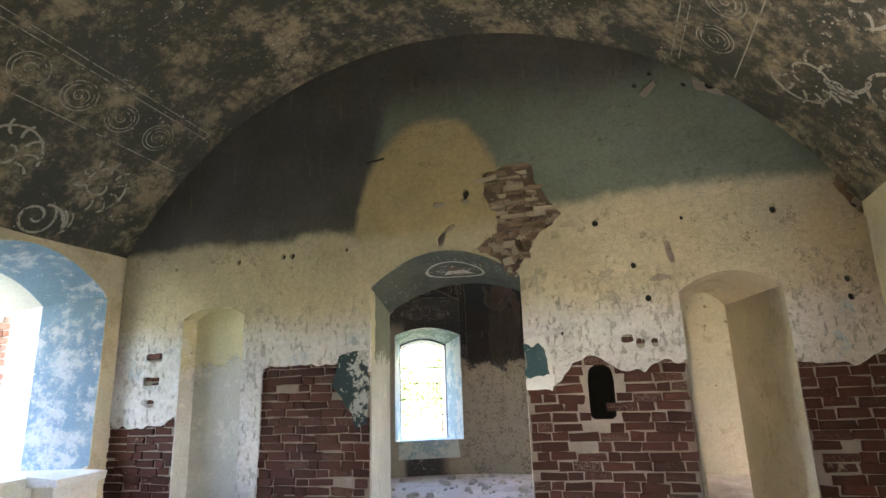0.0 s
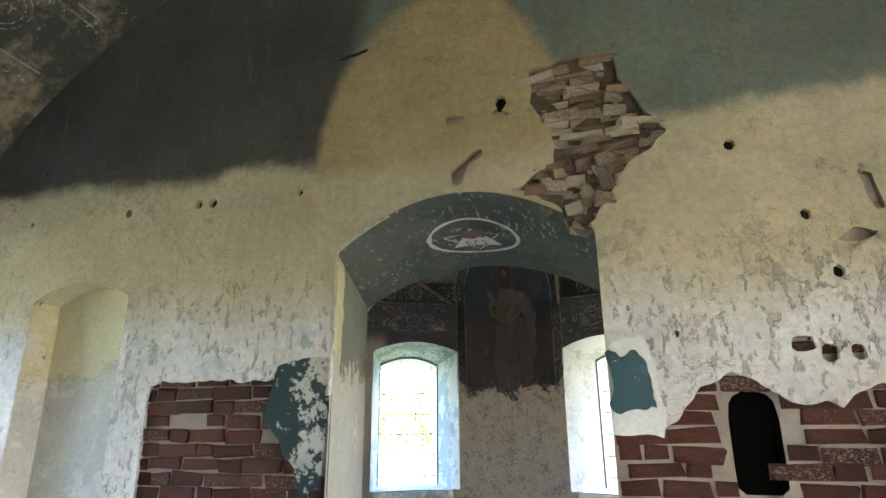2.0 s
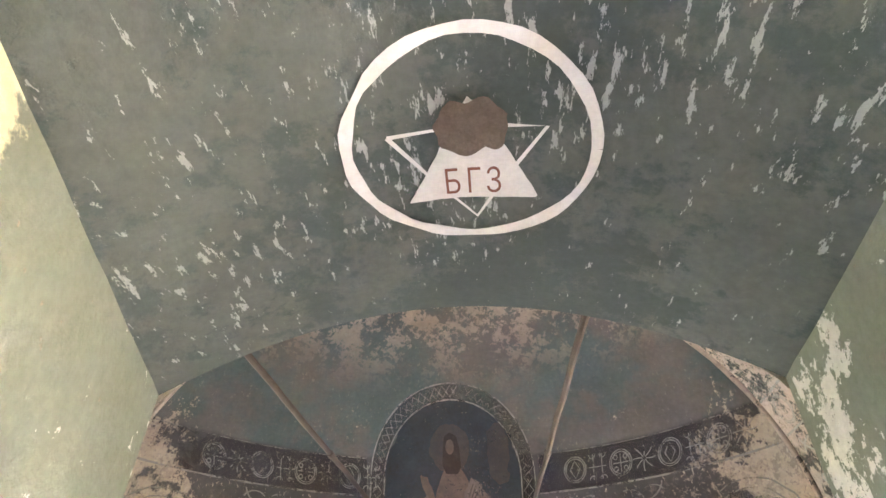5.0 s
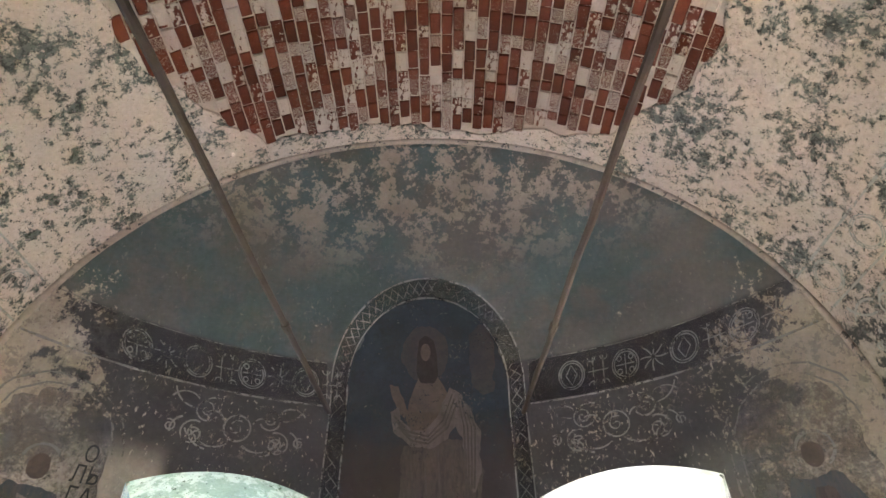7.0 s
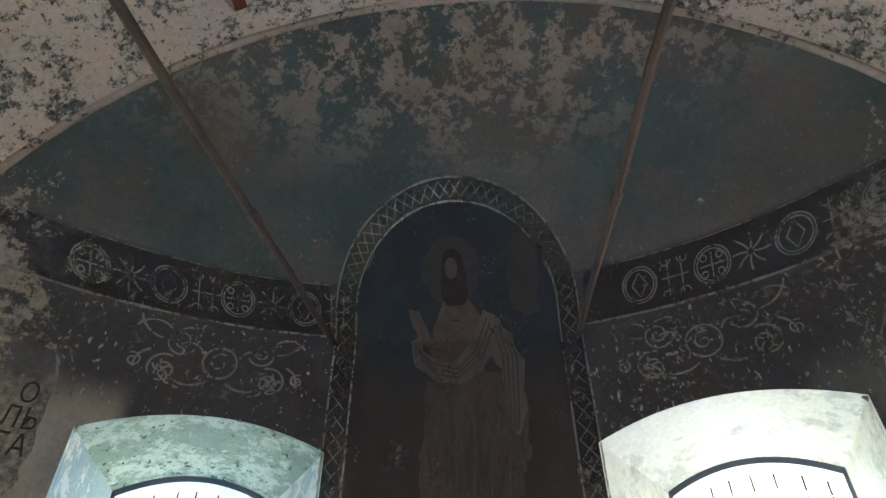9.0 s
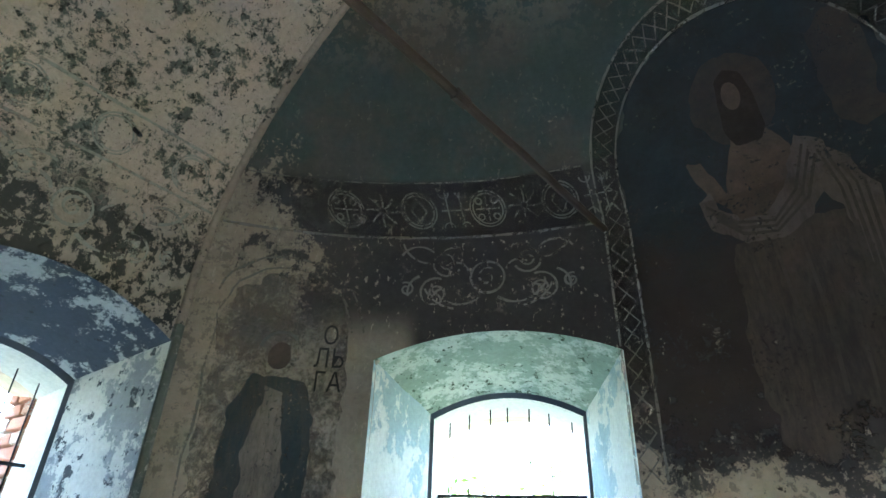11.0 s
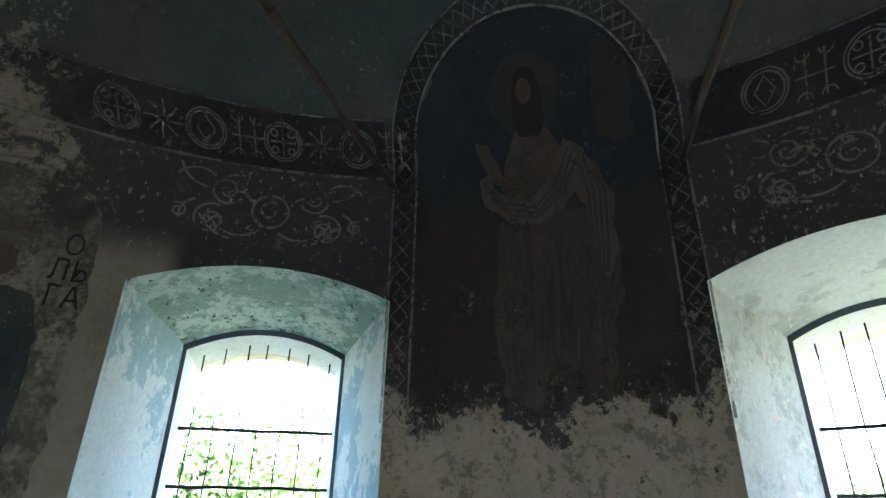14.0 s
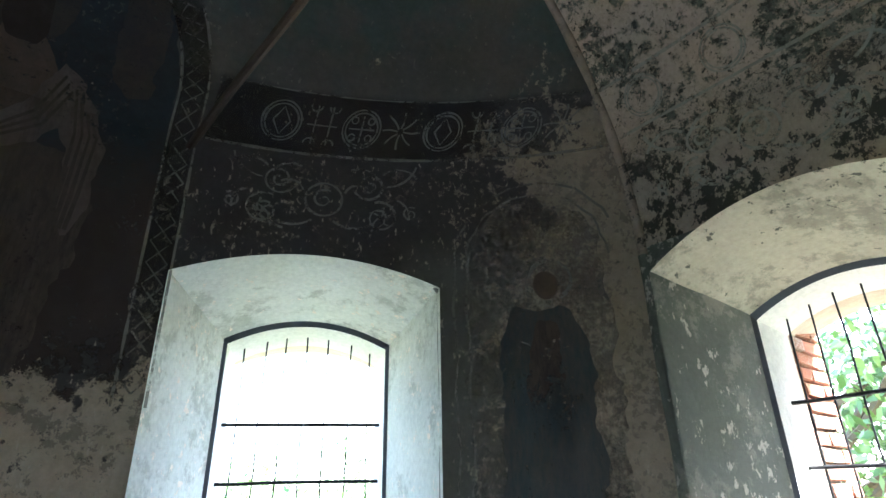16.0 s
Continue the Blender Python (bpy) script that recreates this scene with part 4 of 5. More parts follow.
box(bm, (NAVE_L - 1.5, NAVE_Y0 - 0.6, 6.0), (NAVE_R + 1.5, 7.9, 6.3))
box(bm, (BAY_L - 1.3, 7.9, 6.0), (BAY_R + 1.3, 13.3, 6.3))
box(bm, (NAVE_L - 1.5, 7.6, -0.8), (BAY_L - 1.25, 7.9, 6.0))
part("roof", bm, MAT["mortar"], outer_wall)

side_room = empty("wall_side_room", "small limewashed side room beyond the doorway", "wall", "structure")
bm = bmesh.new()
box(bm, (2.32, WALL_BACK + 0.01, -0.1), (2.42, 9.1, 3.0))
box(bm, (4.5, WALL_BACK + 0.01, -0.1), (4.6, 8.55, 3.0))
box(bm, (4.5, 8.55, -0.1), (4.6, 9.1, 1.2))
box(bm, (4.5, 8.55, 2.3), (4.6, 9.1, 3.0))
box(bm, (4.5, 8.95, 0.8), (4.6, 9.1, 2.5))
box(bm, (2.3, 9.0, -0.1), (4.6, 9.1, 3.0))
box(bm, (2.3, WALL_BACK + 0.01, 2.9), (4.6, 9.1, 3.0))
part("room_shell", bm, MAT["room"], side_room)
rubble_pts = lambda u, v: (u, v, 0.06 + 0.36 * min(1, max(0, (v - 6.6) / 1.6)) + 0.05 * noise.noise(Vector((u * 4, v * 4, 1))))
heap = sheet("rubble_heap", rubble_pts, span(2.2, 4.5, 0.06), span(6.6, 9.0, 0.06), lambda u, v: 1.0, lambda p: (0, 0, -1), 0, MAT["debris"])
tagged(heap, "heap of lime rubble rising through the side doorway", "rubble", kind="stuff")

rib = empty("trim_rib", "pale plaster rib along the edge of the apse conch", "moulding", "structure")
verts, faces = [], []
for i in range(91):
    a = math.pi * i / 90
    for k in range(8):
        b = 2 * math.pi * k / 8
        r = 0.026 + 0.006 * noise.noise(Vector((a * 9, 2, 5)))
        verts.append((BAY_XC + (BAY_A - 0.006 + r * 0.8 * math.cos(b)) * math.cos(a), BAY_Y1 + 0.0 + r * math.sin(b), BAY_ZS + (BAY_B - 0.006 + r * 0.8 * math.cos(b)) * math.sin(a)))
for i in range(90):
    for k in range(8):
        faces.append((i * 8 + k, i * 8 + (k + 1) % 8, i * 8 + 8 + (k + 1) % 8, i * 8 + 8 + k))
MAT["rib"] = flaked("rib_limewash", (0.36, 0.29, 0.23), (0.27, 0.225, 0.18), (0.085, 0.08, 0.07), 0.45, 3.4, 0.60, 20, shift=4)
mesh_object("plaster_rib", verts, faces, MAT["rib"], rib, True)
bm = bmesh.new()
for s in (-1, 1):
    tube(bm, (BAY_XC + s * BAY_A, BAY_Y1, 0), (BAY_XC + s * BAY_A, BAY_Y1, BAY_ZS), 0.03, 8, 0.004, random.Random(3), 12)
part("corner_bead", bm, MAT["reveal_grey"], rib)

# putlog recess in the nave wall, its inner shade put into a black lining
socket = empty("wall_recess", "hole broken into the brick nave wall, its lining coloured black for shade", "recess", "structure")
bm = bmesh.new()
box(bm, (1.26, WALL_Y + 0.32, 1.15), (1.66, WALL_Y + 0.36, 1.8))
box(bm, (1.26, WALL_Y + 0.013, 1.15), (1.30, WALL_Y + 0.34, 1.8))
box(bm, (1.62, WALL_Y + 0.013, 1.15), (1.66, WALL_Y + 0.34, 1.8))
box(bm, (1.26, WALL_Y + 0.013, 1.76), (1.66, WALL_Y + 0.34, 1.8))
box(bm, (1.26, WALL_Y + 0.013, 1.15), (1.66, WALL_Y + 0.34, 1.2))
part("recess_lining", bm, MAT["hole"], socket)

# ---- outside ----
ground = sheet("ground", lambda u, v: (u, v, -0.8 + 0.15 * noise.noise(Vector((u * 0.1, v * 0.1, 0)))), [-900, -300, -120] + span(-60, 60, 2.5) + [120, 300, 900],
               [-900, -300, -120] + span(-60, 60, 2.5) + [120, 300, 900], lambda u, v: 1.0, lambda p: (0, 0, -1), 0, MAT["grass"])
tagged(ground, "sunlit meadow grass around the church", "ground", kind="structure")


def tree(x, y, height, spread, seed, leaves):
    rnd = random.Random(seed)
    root = empty("tree", "leafy green broadleaf tree standing in meadow grass", "tree", group="trees outside")
    root.location = (x, y, -0.8)
    bm = bmesh.new()
    tube(bm, (0, 0, -0.2), (0.1, 0, height * 0.45), 0.16 * height / 8, 8, 0.05, rnd, 4)
    tips = []
    for i in range(9):
        a, e = rnd.uniform(0, 6.283), rnd.uniform(0.3, 1.1)
        h0 = height * rnd.uniform(0.18, 0.45)
        d = Vector((math.cos(a) * math.cos(e), math.sin(a) * math.cos(e), math.sin(e))) * spread * rnd.uniform(0.6, 1.0)
        p = Vector((0.08, 0, h0))
        tube(bm, p, p + d, 0.05 * height / 8, 6, 0.08, rnd, 3)
        tips += [p + d * f for f in (0.45, 0.75, 1.0, 1.15)]
    part("trunk", bm, MAT["bark"], root)
    verts, faces = [], []
    clumps = [t + Vector((rnd.gauss(0, 0.5), rnd.gauss(0, 0.5), rnd.gauss(0, 0.5))) * spread * 0.3 for t in tips for _ in range(2)]
    for i in range(leaves):
        c = rnd.choice(clumps) + Vector((rnd.gauss(0, 1), rnd.gauss(0, 1), rnd.gauss(0, 0.8))) * spread * 0.16
        s = rnd.uniform(0.05, 0.11)
        u = Vector((rnd.gauss(0, 1), rnd.gauss(0, 1), rnd.gauss(0, 1))).normalized()
        w = u.orthogonal().normalized()
        k = len(verts)
        verts += [c - u * s, c + w * s * 0.55, c + u * s, c - w * s * 0.55]
        faces.append((k, k + 1, k + 2, k + 3))
    crown = mesh_object("crown", verts, faces, MAT["leaf"], root)
    return root


tree(-6.7, 18.9, 5.0, 2.1, 8, 6000)
tree(5.2, 19.8, 3.2, 2.0, 10, 4500)
tree(3.0, 21.5, 2.9, 1.8, 11, 3500)
tree(-8.2, 19.5, 5.2, 2.0, 1, 2600)
tree(-5.2, 24.0, 4.6, 2.0, 2, 2200)
tree(7.5, 11.9, 7.5, 2.8, 3, 5200)
tree(9.5, 8.6, 8.0, 3.2, 4, 4200)
tree(6.0, 27.0, 3.6, 2.2, 5, 2600)
tree(-15.0, 12.5, 3.8, 1.8, 6, 1800)
tree(10.5, 26.0, 4.0, 2.4, 7, 2400)


# ---- iron grilles in the windows ----
def grille(place, hw, bottom, spring, rise, bars, verticals, seed, label):
    """place(u, z, d): a world point across, up and outwards in the opening."""
    rnd = random.Random(seed)
    root = empty("window_grille", label, "window grille", group="iron window grilles")
    us = [(-hw + 0.06) + (2 * hw - 0.12) * i / (verticals - 1) for i in range(verticals)]
    for z in bars:
        bm = bmesh.new()
        tube(bm, place(-hw - 0.05, z, 0), place(hw + 0.05, z + rnd.uniform(-0.008, 0.008), 0), 0.010, 6, 0.004, rnd, 6)
        part("crossbar", bm, MAT["iron"], root)
    for u in us:
        s = u / hw
        bm = bmesh.new()
        tube(bm, place(u, bottom - 0.03, 0.012), place(u + rnd.uniform(-0.01, 0.01), spring + rise * (1 - s * s) + 0.03, 0.012), 0.0048, 6, 0.007, rnd, 8)
        part("upright", bm, MAT["iron"], root)
    return root


def apse_grille(frame_, seed, label):
    base, ax, tx = frame_
    return grille(lambda u, z, d: base + ax * (4.12 + d) + tx * u + Vector((0, 0, z)), 0.44, 0.58, 2.36, 0.12, (0.75, 1.05, 1.36, 1.67, 1.98), 7, seed, label)


apse_grille(FRAME_L, 1, "black iron grille in the mottled green apse window")
apse_grille(FRAME_R, 2, "black iron grille in the white apse window")
for x, sign, seed, label in ((BAY_L, -1, 3, "black iron grille in the blue bay window"), (BAY_R, 1, 4, "black iron grille in the cream-headed bay window")):
    grille(lambda u, z, d, x=x, sign=sign: Vector((x + sign * (0.78 + d), 9.89 + u, z)), 0.43, 0.52, 2.36, 0.13, (0.72, 1.04, 1.36, 1.68, 2.0), 7, seed, label)

# ---- tie rods ----
for x0, x, z in ((-1.46, -1.235, 3.27), (0.48, 0.325, 3.25)):
    rod = empty("tie_rod", "rusty iron tie rod crossing the apse bay", "tie rod", group="tie rods")
    rod.location = (x, WALL_BACK, z)
    rnd = random.Random(int(x * 100))
    yend = apse_point(x - BAY_XC, z).y - WALL_BACK + 0.04
    bm = bmesh.new()
    tube(bm, (x0 - x, -0.02, 0), (0, yend, 0), 0.021, 8, 0.004, rnd, 14)
    part("bar", bm, MAT["rod"], rod)
    bm = bmesh.new()
    f = 0.66
    tube(bm, ((x0 - x) * (1 - f), yend * f, 0), ((x0 - x) * (0.98 - f), yend * (f + 0.02), 0), 0.028, 6)
    part("coupling", bm, MAT["rod"], rod)


# ---- painted lines and areas on the walls ----
def ribbon(name, lines, width, place, material, parent, lift=0.005, label=""):
    """Painted strokes: each polyline (a, b) as a strip on the surface place(a, b, lift)."""
    verts, faces = [], []
    for pts in lines:
        n = len(pts)
        k = len(verts)
        for i, (a, b) in enumerate(pts):
            (a0, b0), (a1, b1) = pts[max(0, i - 1)], pts[min(n - 1, i + 1)]
            d = math.hypot(a1 - a0, b1 - b0) or 1
            w = width * (0.75 + 0.5 * noise.noise(Vector((a * 9, b * 9, 3)))) / 2
            na, nb = -(b1 - b0) / d * w, (a1 - a0) / d * w
            verts += [place(a + na, b + nb, lift), place(a - na, b - nb, lift)]
        for i in range(n - 1):
            faces.append((k + 2 * i, k + 2 * i + 1, k + 2 * i + 3, k + 2 * i + 2))
    ob = mesh_object(name, verts, faces, material, parent)
    if label:
        ob["label"] = label
    return ob


def area(name, pts, place, material, parent, lift=0.004, step=0.03, ragged=0.02, label=""):
    us, vs = [p[0] for p in pts], [p[1] for p in pts]

    def field(u, v):
        return poly_distance(u, v, pts) + ragged * (noise.noise(Vector((u * 8, v * 8, 2))) + 0.6 * noise.noise(Vector((u * 23, v * 23, 5))))

    ob = sheet(name, lambda u, v: place(u, v, lift), span(min(us) - 0.06, max(us) + 0.06, step), span(min(vs) - 0.06, max(vs) + 0.06, step), field, lambda p: (0, 0, 0), 0, material, parent)
    if label:
        ob["label"] = label
    return ob


def ring(cx, cy, r, n=24, a0=0.0, a1=6.2832, squash=1.0):
    return [(cx + r * math.cos(a0 + (a1 - a0) * i / n), cy + squash * r * math.sin(a0 + (a1 - a0) * i / n)) for i in range(n + 1)]


def spiral(cx, cy, r, turns, start, way=1, n=28):
    return [(cx + r * (1 - 0.85 * i / n) * math.cos(start + way * turns * 6.2832 * i / n), cy + r * (1 - 0.85 * i / n) * math.sin(start + way * turns * 6.2832 * i / n)) for i in range(n + 1)]


def frond(x, y, length, angle, curl):
    """A tapering curled leaf stroke."""
    pts, a = [(x, y)], angle
    for i in range(9):
        x, y = x + length / 9 * math.cos(a), y + length / 9 * math.sin(a)
        a += curl / 9
        pts.append((x, y))
    return pts


def scrollwork(cx, cy, w, h):
    """A symmetrical panel of vine scrolls about w by h."""
    out = [ring(cx, cy - 0.02 * h, 0.22 * h, 22), spiral(cx, cy - 0.02 * h, 0.14 * h, 1.2, 1.0)]
    for s in (-1, 1):
        q = lambda p: [(cx + s * (x - cx), y) for x, y in p]
        out.append(q(spiral(cx + 0.22 * w, cy + 0.20 * h, 0.20 * h, 1.7, 3.6, 1)))
        out.append(q(spiral(cx + 0.28 * w, cy - 0.22 * h, 0.22 * h, 1.6, 2.0, -1)))
        out.append(q(spiral(cx + 0.43 * w, cy - 0.16 * h, 0.10 * h, 1.5, 1.0, 1)))
        out.append(q(frond(cx + 0.10 * w, cy + 0.08 * h, 0.34 * h, 1.2, -2.0)))
        out.append(q(frond(cx + 0.12 * w, cy + 0.40 * h, 0.16 * w, 0.4, -1.6)))
        out.append(q(frond(cx + 0.28 * w, cy + 0.36 * h, 0.20 * w, 0.7, -1.8)))
        out.append(q(frond(cx + 0.30 * w, cy + 0.20 * h, 0.20 * w, 0.1, 1.3)))
        out.append(q(frond(cx + 0.05 * w, cy - 0.30 * h, 0.22 * w, -0.6, 1.4)))
        out.append(q(frond(cx + 0.18 * w, cy - 0.44 * h, 0.20 * w, 0.2, 1.0)))
        out.append(q(frond(cx + 0.36 * w, cy + 0.02 * h, 0.14 * w, -0.4, -1.5)))
        for k in range(4):
            out.append(q(frond(cx + 0.28 * w, cy - 0.22 * h, 0.15 * h, 0.8 + k * 1.4, 1.2)))
    return out


def apse_s(s, z, lift):
    """Apse surface by arc length from the axis."""
    return apse_skin(APSE_R * math.sin(max(-1.5, min(1.5, s / APSE_R))), z, lift)


# frieze band
murals = tagged(new("trim_mural"), "faded dark mural paint with stencilled frieze on the apse", "mural", kind="structure")
for side, degs in ((1, (20.3, 27.6, 35.2, 42.4)), (-1, (17.2, 24.4, 31.3, 38.6))):
    lo, hi = 0.84 * side, 2.95 * side
    hb = 2.85 * side
    area("frieze_band", [(min(lo, hb), 3.325), (max(lo, hb), 3.325), (max(lo, hb), 3.625), (min(lo, hb), 3.625)], apse_s, MAT["band"], murals, 0.004, 0.03, 0.015, "near-black painted frieze band")
    ss = span(min(lo, hi), max(lo, hi), 0.06)
    ribbon("frieze_line", [[(s, 3.318) for s in ss]], 0.020, apse_s, MAT["line"], murals, 0.008)
    ribbon("frieze_line", [[(s, 3.63) for s in ss]], 0.010, apse_s, MAT["line_dim"], murals, 0.008)
    marks = []
    for i, d in enumerate(degs):
        s, z = side * radians(d) * APSE_R, 3.475
        marks += [ring(s, z, 0.102), ring(s, z, 0.086)]
        if i % 2 == 0:
            marks += [[(s - 0.045, z), (s, z + 0.07), (s + 0.045, z), (s, z - 0.07), (s - 0.045, z)]]
        else:
            marks += [[(s - 0.07, z), (s + 0.07, z)], [(s, z - 0.07), (s, z + 0.07)]] + [ring(s + a * 0.045, z + b * 0.045, 0.018, 8) for a in (-1, 1) for b in (-1, 1)]
        m_ = s + 0.213
        if i % 2 == 0:
            marks += [[(m_ - 0.04, z - 0.1), (m_ - 0.04, z + 0.1)], [(m_ + 0.04, z - 0.1), (m_ + 0.04, z + 0.1)], [(m_ - 0.08, z), (m_ + 0.08, z)]]
            marks += [ring(m_ + a * 0.05, z + b * 0.1, 0.03, 8, 3.14 if b > 0 else 0, 6.28 if b > 0 else 3.14) for a in (-1, 1) for b in (-1, 1)]
        else:
            for k in range(8):
                a = 6.2832 * k / 8
                marks.append(frond(m_ + 0.015 * math.cos(a), z + 0.015 * math.sin(a), 0.085, a - 0.3, 0.6))
    ribbon("frieze_figures", marks, 0.012, apse_s, MAT["line"], murals, 0.009, "pale stencilled rings and crosses")
    ribbon("scroll_panel", scrollwork(side * 1.47, 3.06, 1.08, 0.44), 0.017, apse_s, MAT["line"], murals, 0.006, "pale stencilled vine scrolls")
    # painted side niche with its wavy border
    c = 2.60 * side
    for r, w in ((0.43, 0.016), (0.365, 0.016)):
        edge = [(c - r, 1.2 + 0.14 * i) for i in range(11)] + [(c - r * math.cos(math.pi * i / 20), 2.72 + r * math.sin(math.pi * i / 20)) for i in range(21)]
        edge = [(s + 0.01 * math.sin(i * 1.9), z) for i, (s, z) in enumerate(edge) if abs(s) < 3.0]
        if side < 0:
            edge = [(s, z) for s, z in edge]
        ribbon("side_border", [edge], w, apse_s, MAT["line_dim"], murals, 0.006)
    area("side_niche", [(c - 0.36 * side, 1.0), (c + 0.34 * side, 1.0), (c + 0.34 * side, 2.85), (c + 0.1 * side, 3.05), (c - 0.1 * side, 3.07), (c - 0.3 * side, 2.95), (c - 0.36 * side, 2.72)], apse_s, MAT["side_paint"], murals, 0.003, 0.04, 0.05)
    ribbon("side_halo", [ring(c + (0.06 if side > 0 else 0.0), 2.60, 0.105, 20, -1.2, 3.0)], 0.022, apse_s, MAT["line_dim"] if side < 0 else MAT["line"], murals, 0.007)
    area("side_robe", [(c - 0.24, 1.0), (c + 0.24, 1.0), (c + 0.22, 2.26), (c + 0.14, 2.44), (c - 0.12, 2.46), (c - 0.21, 2.28)], apse_s, MAT["blue_robe"], murals, 0.005, 0.03, 0.03)
    area("side_drape", [(c - 0.10, 1.0), (c + 0.10, 1.0), (c + 0.09, 2.1), (c + 0.05, 2.38), (c - 0.04, 2.40), (c - 0.09, 2.1)], apse_s, MAT["pale_robe"] if side < 0 else MAT["robe"], murals, 0.008, 0.03, 0.03)
    area("side_head", ring(c + (0.03 if side > 0 else 0.0), 2.57, 0.062, 14, squash=1.25)[:-1], apse_s, MAT["flesh"], murals, 0.0075, 0.02, 0.01)

# arched frame with the faded standing figure
FR_Z = 3.46


def arch_path(r, low):
    return [(-r, low + (FR_Z - low) * i / 14) for i in range(14)] + [(-r * math.cos(math.pi * i / 32), FR_Z + r * 0.98 * math.sin(math.pi * i / 32)) for i in range(33)] + [(r, FR_Z + (low - FR_Z) * i / 14) for i in range(1, 15)]


area("niche_ground", [(s, z) for s, z in arch_path(0.67, 1.9)[::2]], apse_s, MAT["night"], murals, 0.003, 0.02, 0.03, "deep blue-black painted niche")
area("border_ground", arch_path(0.80, 2.0)[::2] + arch_path(0.67, 2.0)[::-2], apse_s, MAT["band"], murals, 0.0035, 0.025, 0.02)
ribbon("border_line", [arch_path(0.80, 1.95), arch_path(0.67, 1.95)], 0.016, apse_s, MAT["line"], murals, 0.007)
mid = arch_path(0.735, 1.95)
dense = []
for (a0, b0), (a1, b1) in zip(mid, mid[1:]):
    dense.append((a0, b0))
    dense.append(((a0 + a1) / 2, (b0 + b1) / 2))
zig = []
for ph in (0, 1):
    line = []
    for i, (s, z) in enumerate(dense):
        k = 0.045 * (1 if (i + 2 * ph) % 4 == 0 else -1 if (i + 2 * ph) % 4 == 2 else 0)
        if z > FR_Z:
            r = math.hypot(s, z - FR_Z)
            line.append((s * (1 + k / r), FR_Z + (z - FR_Z) * (1 + k / r)))
        else:
            line.append((s + (k if s > 0 else -k), z))
    zig.append(line)
ribbon("border_lozenges", zig, 0.011, apse_s, MAT["line_dim"], murals, 0.0065)
area("halo", ring(-0.02, 3.73, 0.20, 18)[:-1], apse_s, MAT["halo"], murals, 0.005, 0.02, 0.02)
area("robe", [(-0.20, 3.02), (0.10, 3.06), (0.36, 3.08), (0.42, 2.8), (0.36, 2.3), (0.30, 2.05), (0.0, 1.98), (-0.22, 2.05), (-0.23, 2.6)], apse_s, MAT["robe"], murals, 0.009, 0.02, 0.04)
area("torso", [(-0.20, 3.28), (-0.13, 3.46), (-0.06, 3.58), (0.06, 3.58), (0.16, 3.46), (0.16, 3.25), (0.02, 3.08), (-0.12, 3.10)], apse_s, MAT["flesh"], murals, 0.007, 0.02, 0.02)
area("drape", [(-0.31, 3.30), (-0.27, 3.12), (-0.14, 3.01), (0.02, 2.99), (0.16, 3.08), (0.24, 3.22), (0.28, 3.42), (0.18, 3.50), (0.12, 3.38), (0.06, 3.24), (-0.03, 3.13), (-0.14, 3.14), (-0.22, 3.24), (-0.25, 3.34)], apse_s, MAT["robe_light"], murals, 0.013, 0.02, 0.02)
area("sleeve", [(0.22, 3.44), (0.34, 3.33), (0.42, 3.12), (0.41, 2.82), (0.35, 2.62), (0.30, 2.80), (0.27, 3.05), (0.22, 3.2)], apse_s, MAT["robe_light"], murals, 0.011, 0.02, 0.02)
area("hair", [(-0.09, 3.72), (-0.075, 3.82), (-0.02, 3.86), (0.045, 3.83), (0.075, 3.74), (0.085, 3.58), (0.05, 3.52), (-0.06, 3.53), (-0.095, 3.60)], apse_s, MAT["hair"], murals, 0.016, 0.015, 0.008)
area("face", ring(-0.02, 3.745, 0.042, 16, squash=1.45)[:-1], apse_s, MAT["flesh"], murals, 0.018, 0.012, 0.004)
area("raised_arm", [(-0.24, 3.30), (-0.30, 3.42), (-0.31, 3.50), (-0.25, 3.50), (-0.20, 3.40), (-0.13, 3.26), (-0.18, 3.20)], apse_s, MAT["flesh"], murals, 0.0085, 0.02, 0.02)
area("cloud", [(0.36, 3.52), (0.36, 3.86), (0.44, 3.92), (0.52, 3.90), (0.56, 3.70), (0.54, 3.45), (0.46, 3.40)], apse_s, MAT["halo"], murals, 0.0055, 0.02, 0.03)
folds = [[(-0.28 + 0.02 * k, 3.26 - 0.045 * k), (-0.16 + 0.01 * k, 3.13 - 0.035 * k), (0.0, 3.09 - 0.03 * k), (0.12 + 0.02 * k, 3.22 - 0.03 * k), (0.20 + 0.02 * k, 3.44 - 0.03 * k)] for k in range(3)]
folds += [[(0.25 + 0.035 * k, 3.40 - 0.06 * k), (0.29 + 0.03 * k, 3.16), (0.29 + 0.025 * k, 2.85), (0.29 + 0.02 * k, 2.68)] for k in range(4)]
folds += [[(-0.14 + 0.11 * k, 2.98), (-0.11 + 0.10 * k, 2.6), (-0.13 + 0.10 * k, 2.25)] for k in range(5)]
ribbon("folds", folds, 0.020, apse_s, MAT["fold_dark"], murals, 0.022)


# letters beside the side niche
def letters(text, size, place, material, parent):
    cu = bpy.data.curves.new("lettering", "FONT")
    cu.body, cu.size, cu.align_x, cu.space_character = text, size, "CENTER", 1.05
    tmp = new("lettering", cu)
    dg = bpy.context.evaluated_depsgraph_get()
    me = bpy.data.meshes.new_from_object(tmp.evaluated_get(dg))
    bpy.data.objects.remove(tmp)
    for v in me.vertices:
        v.co = place(v.co.x * 0.8, v.co.y)
    me.materials.clear()
    me.materials.append(material)
    ob = new("lettering", me)
    ob.parent = parent
    ob["label"] = "black painted letters " + text
    return ob


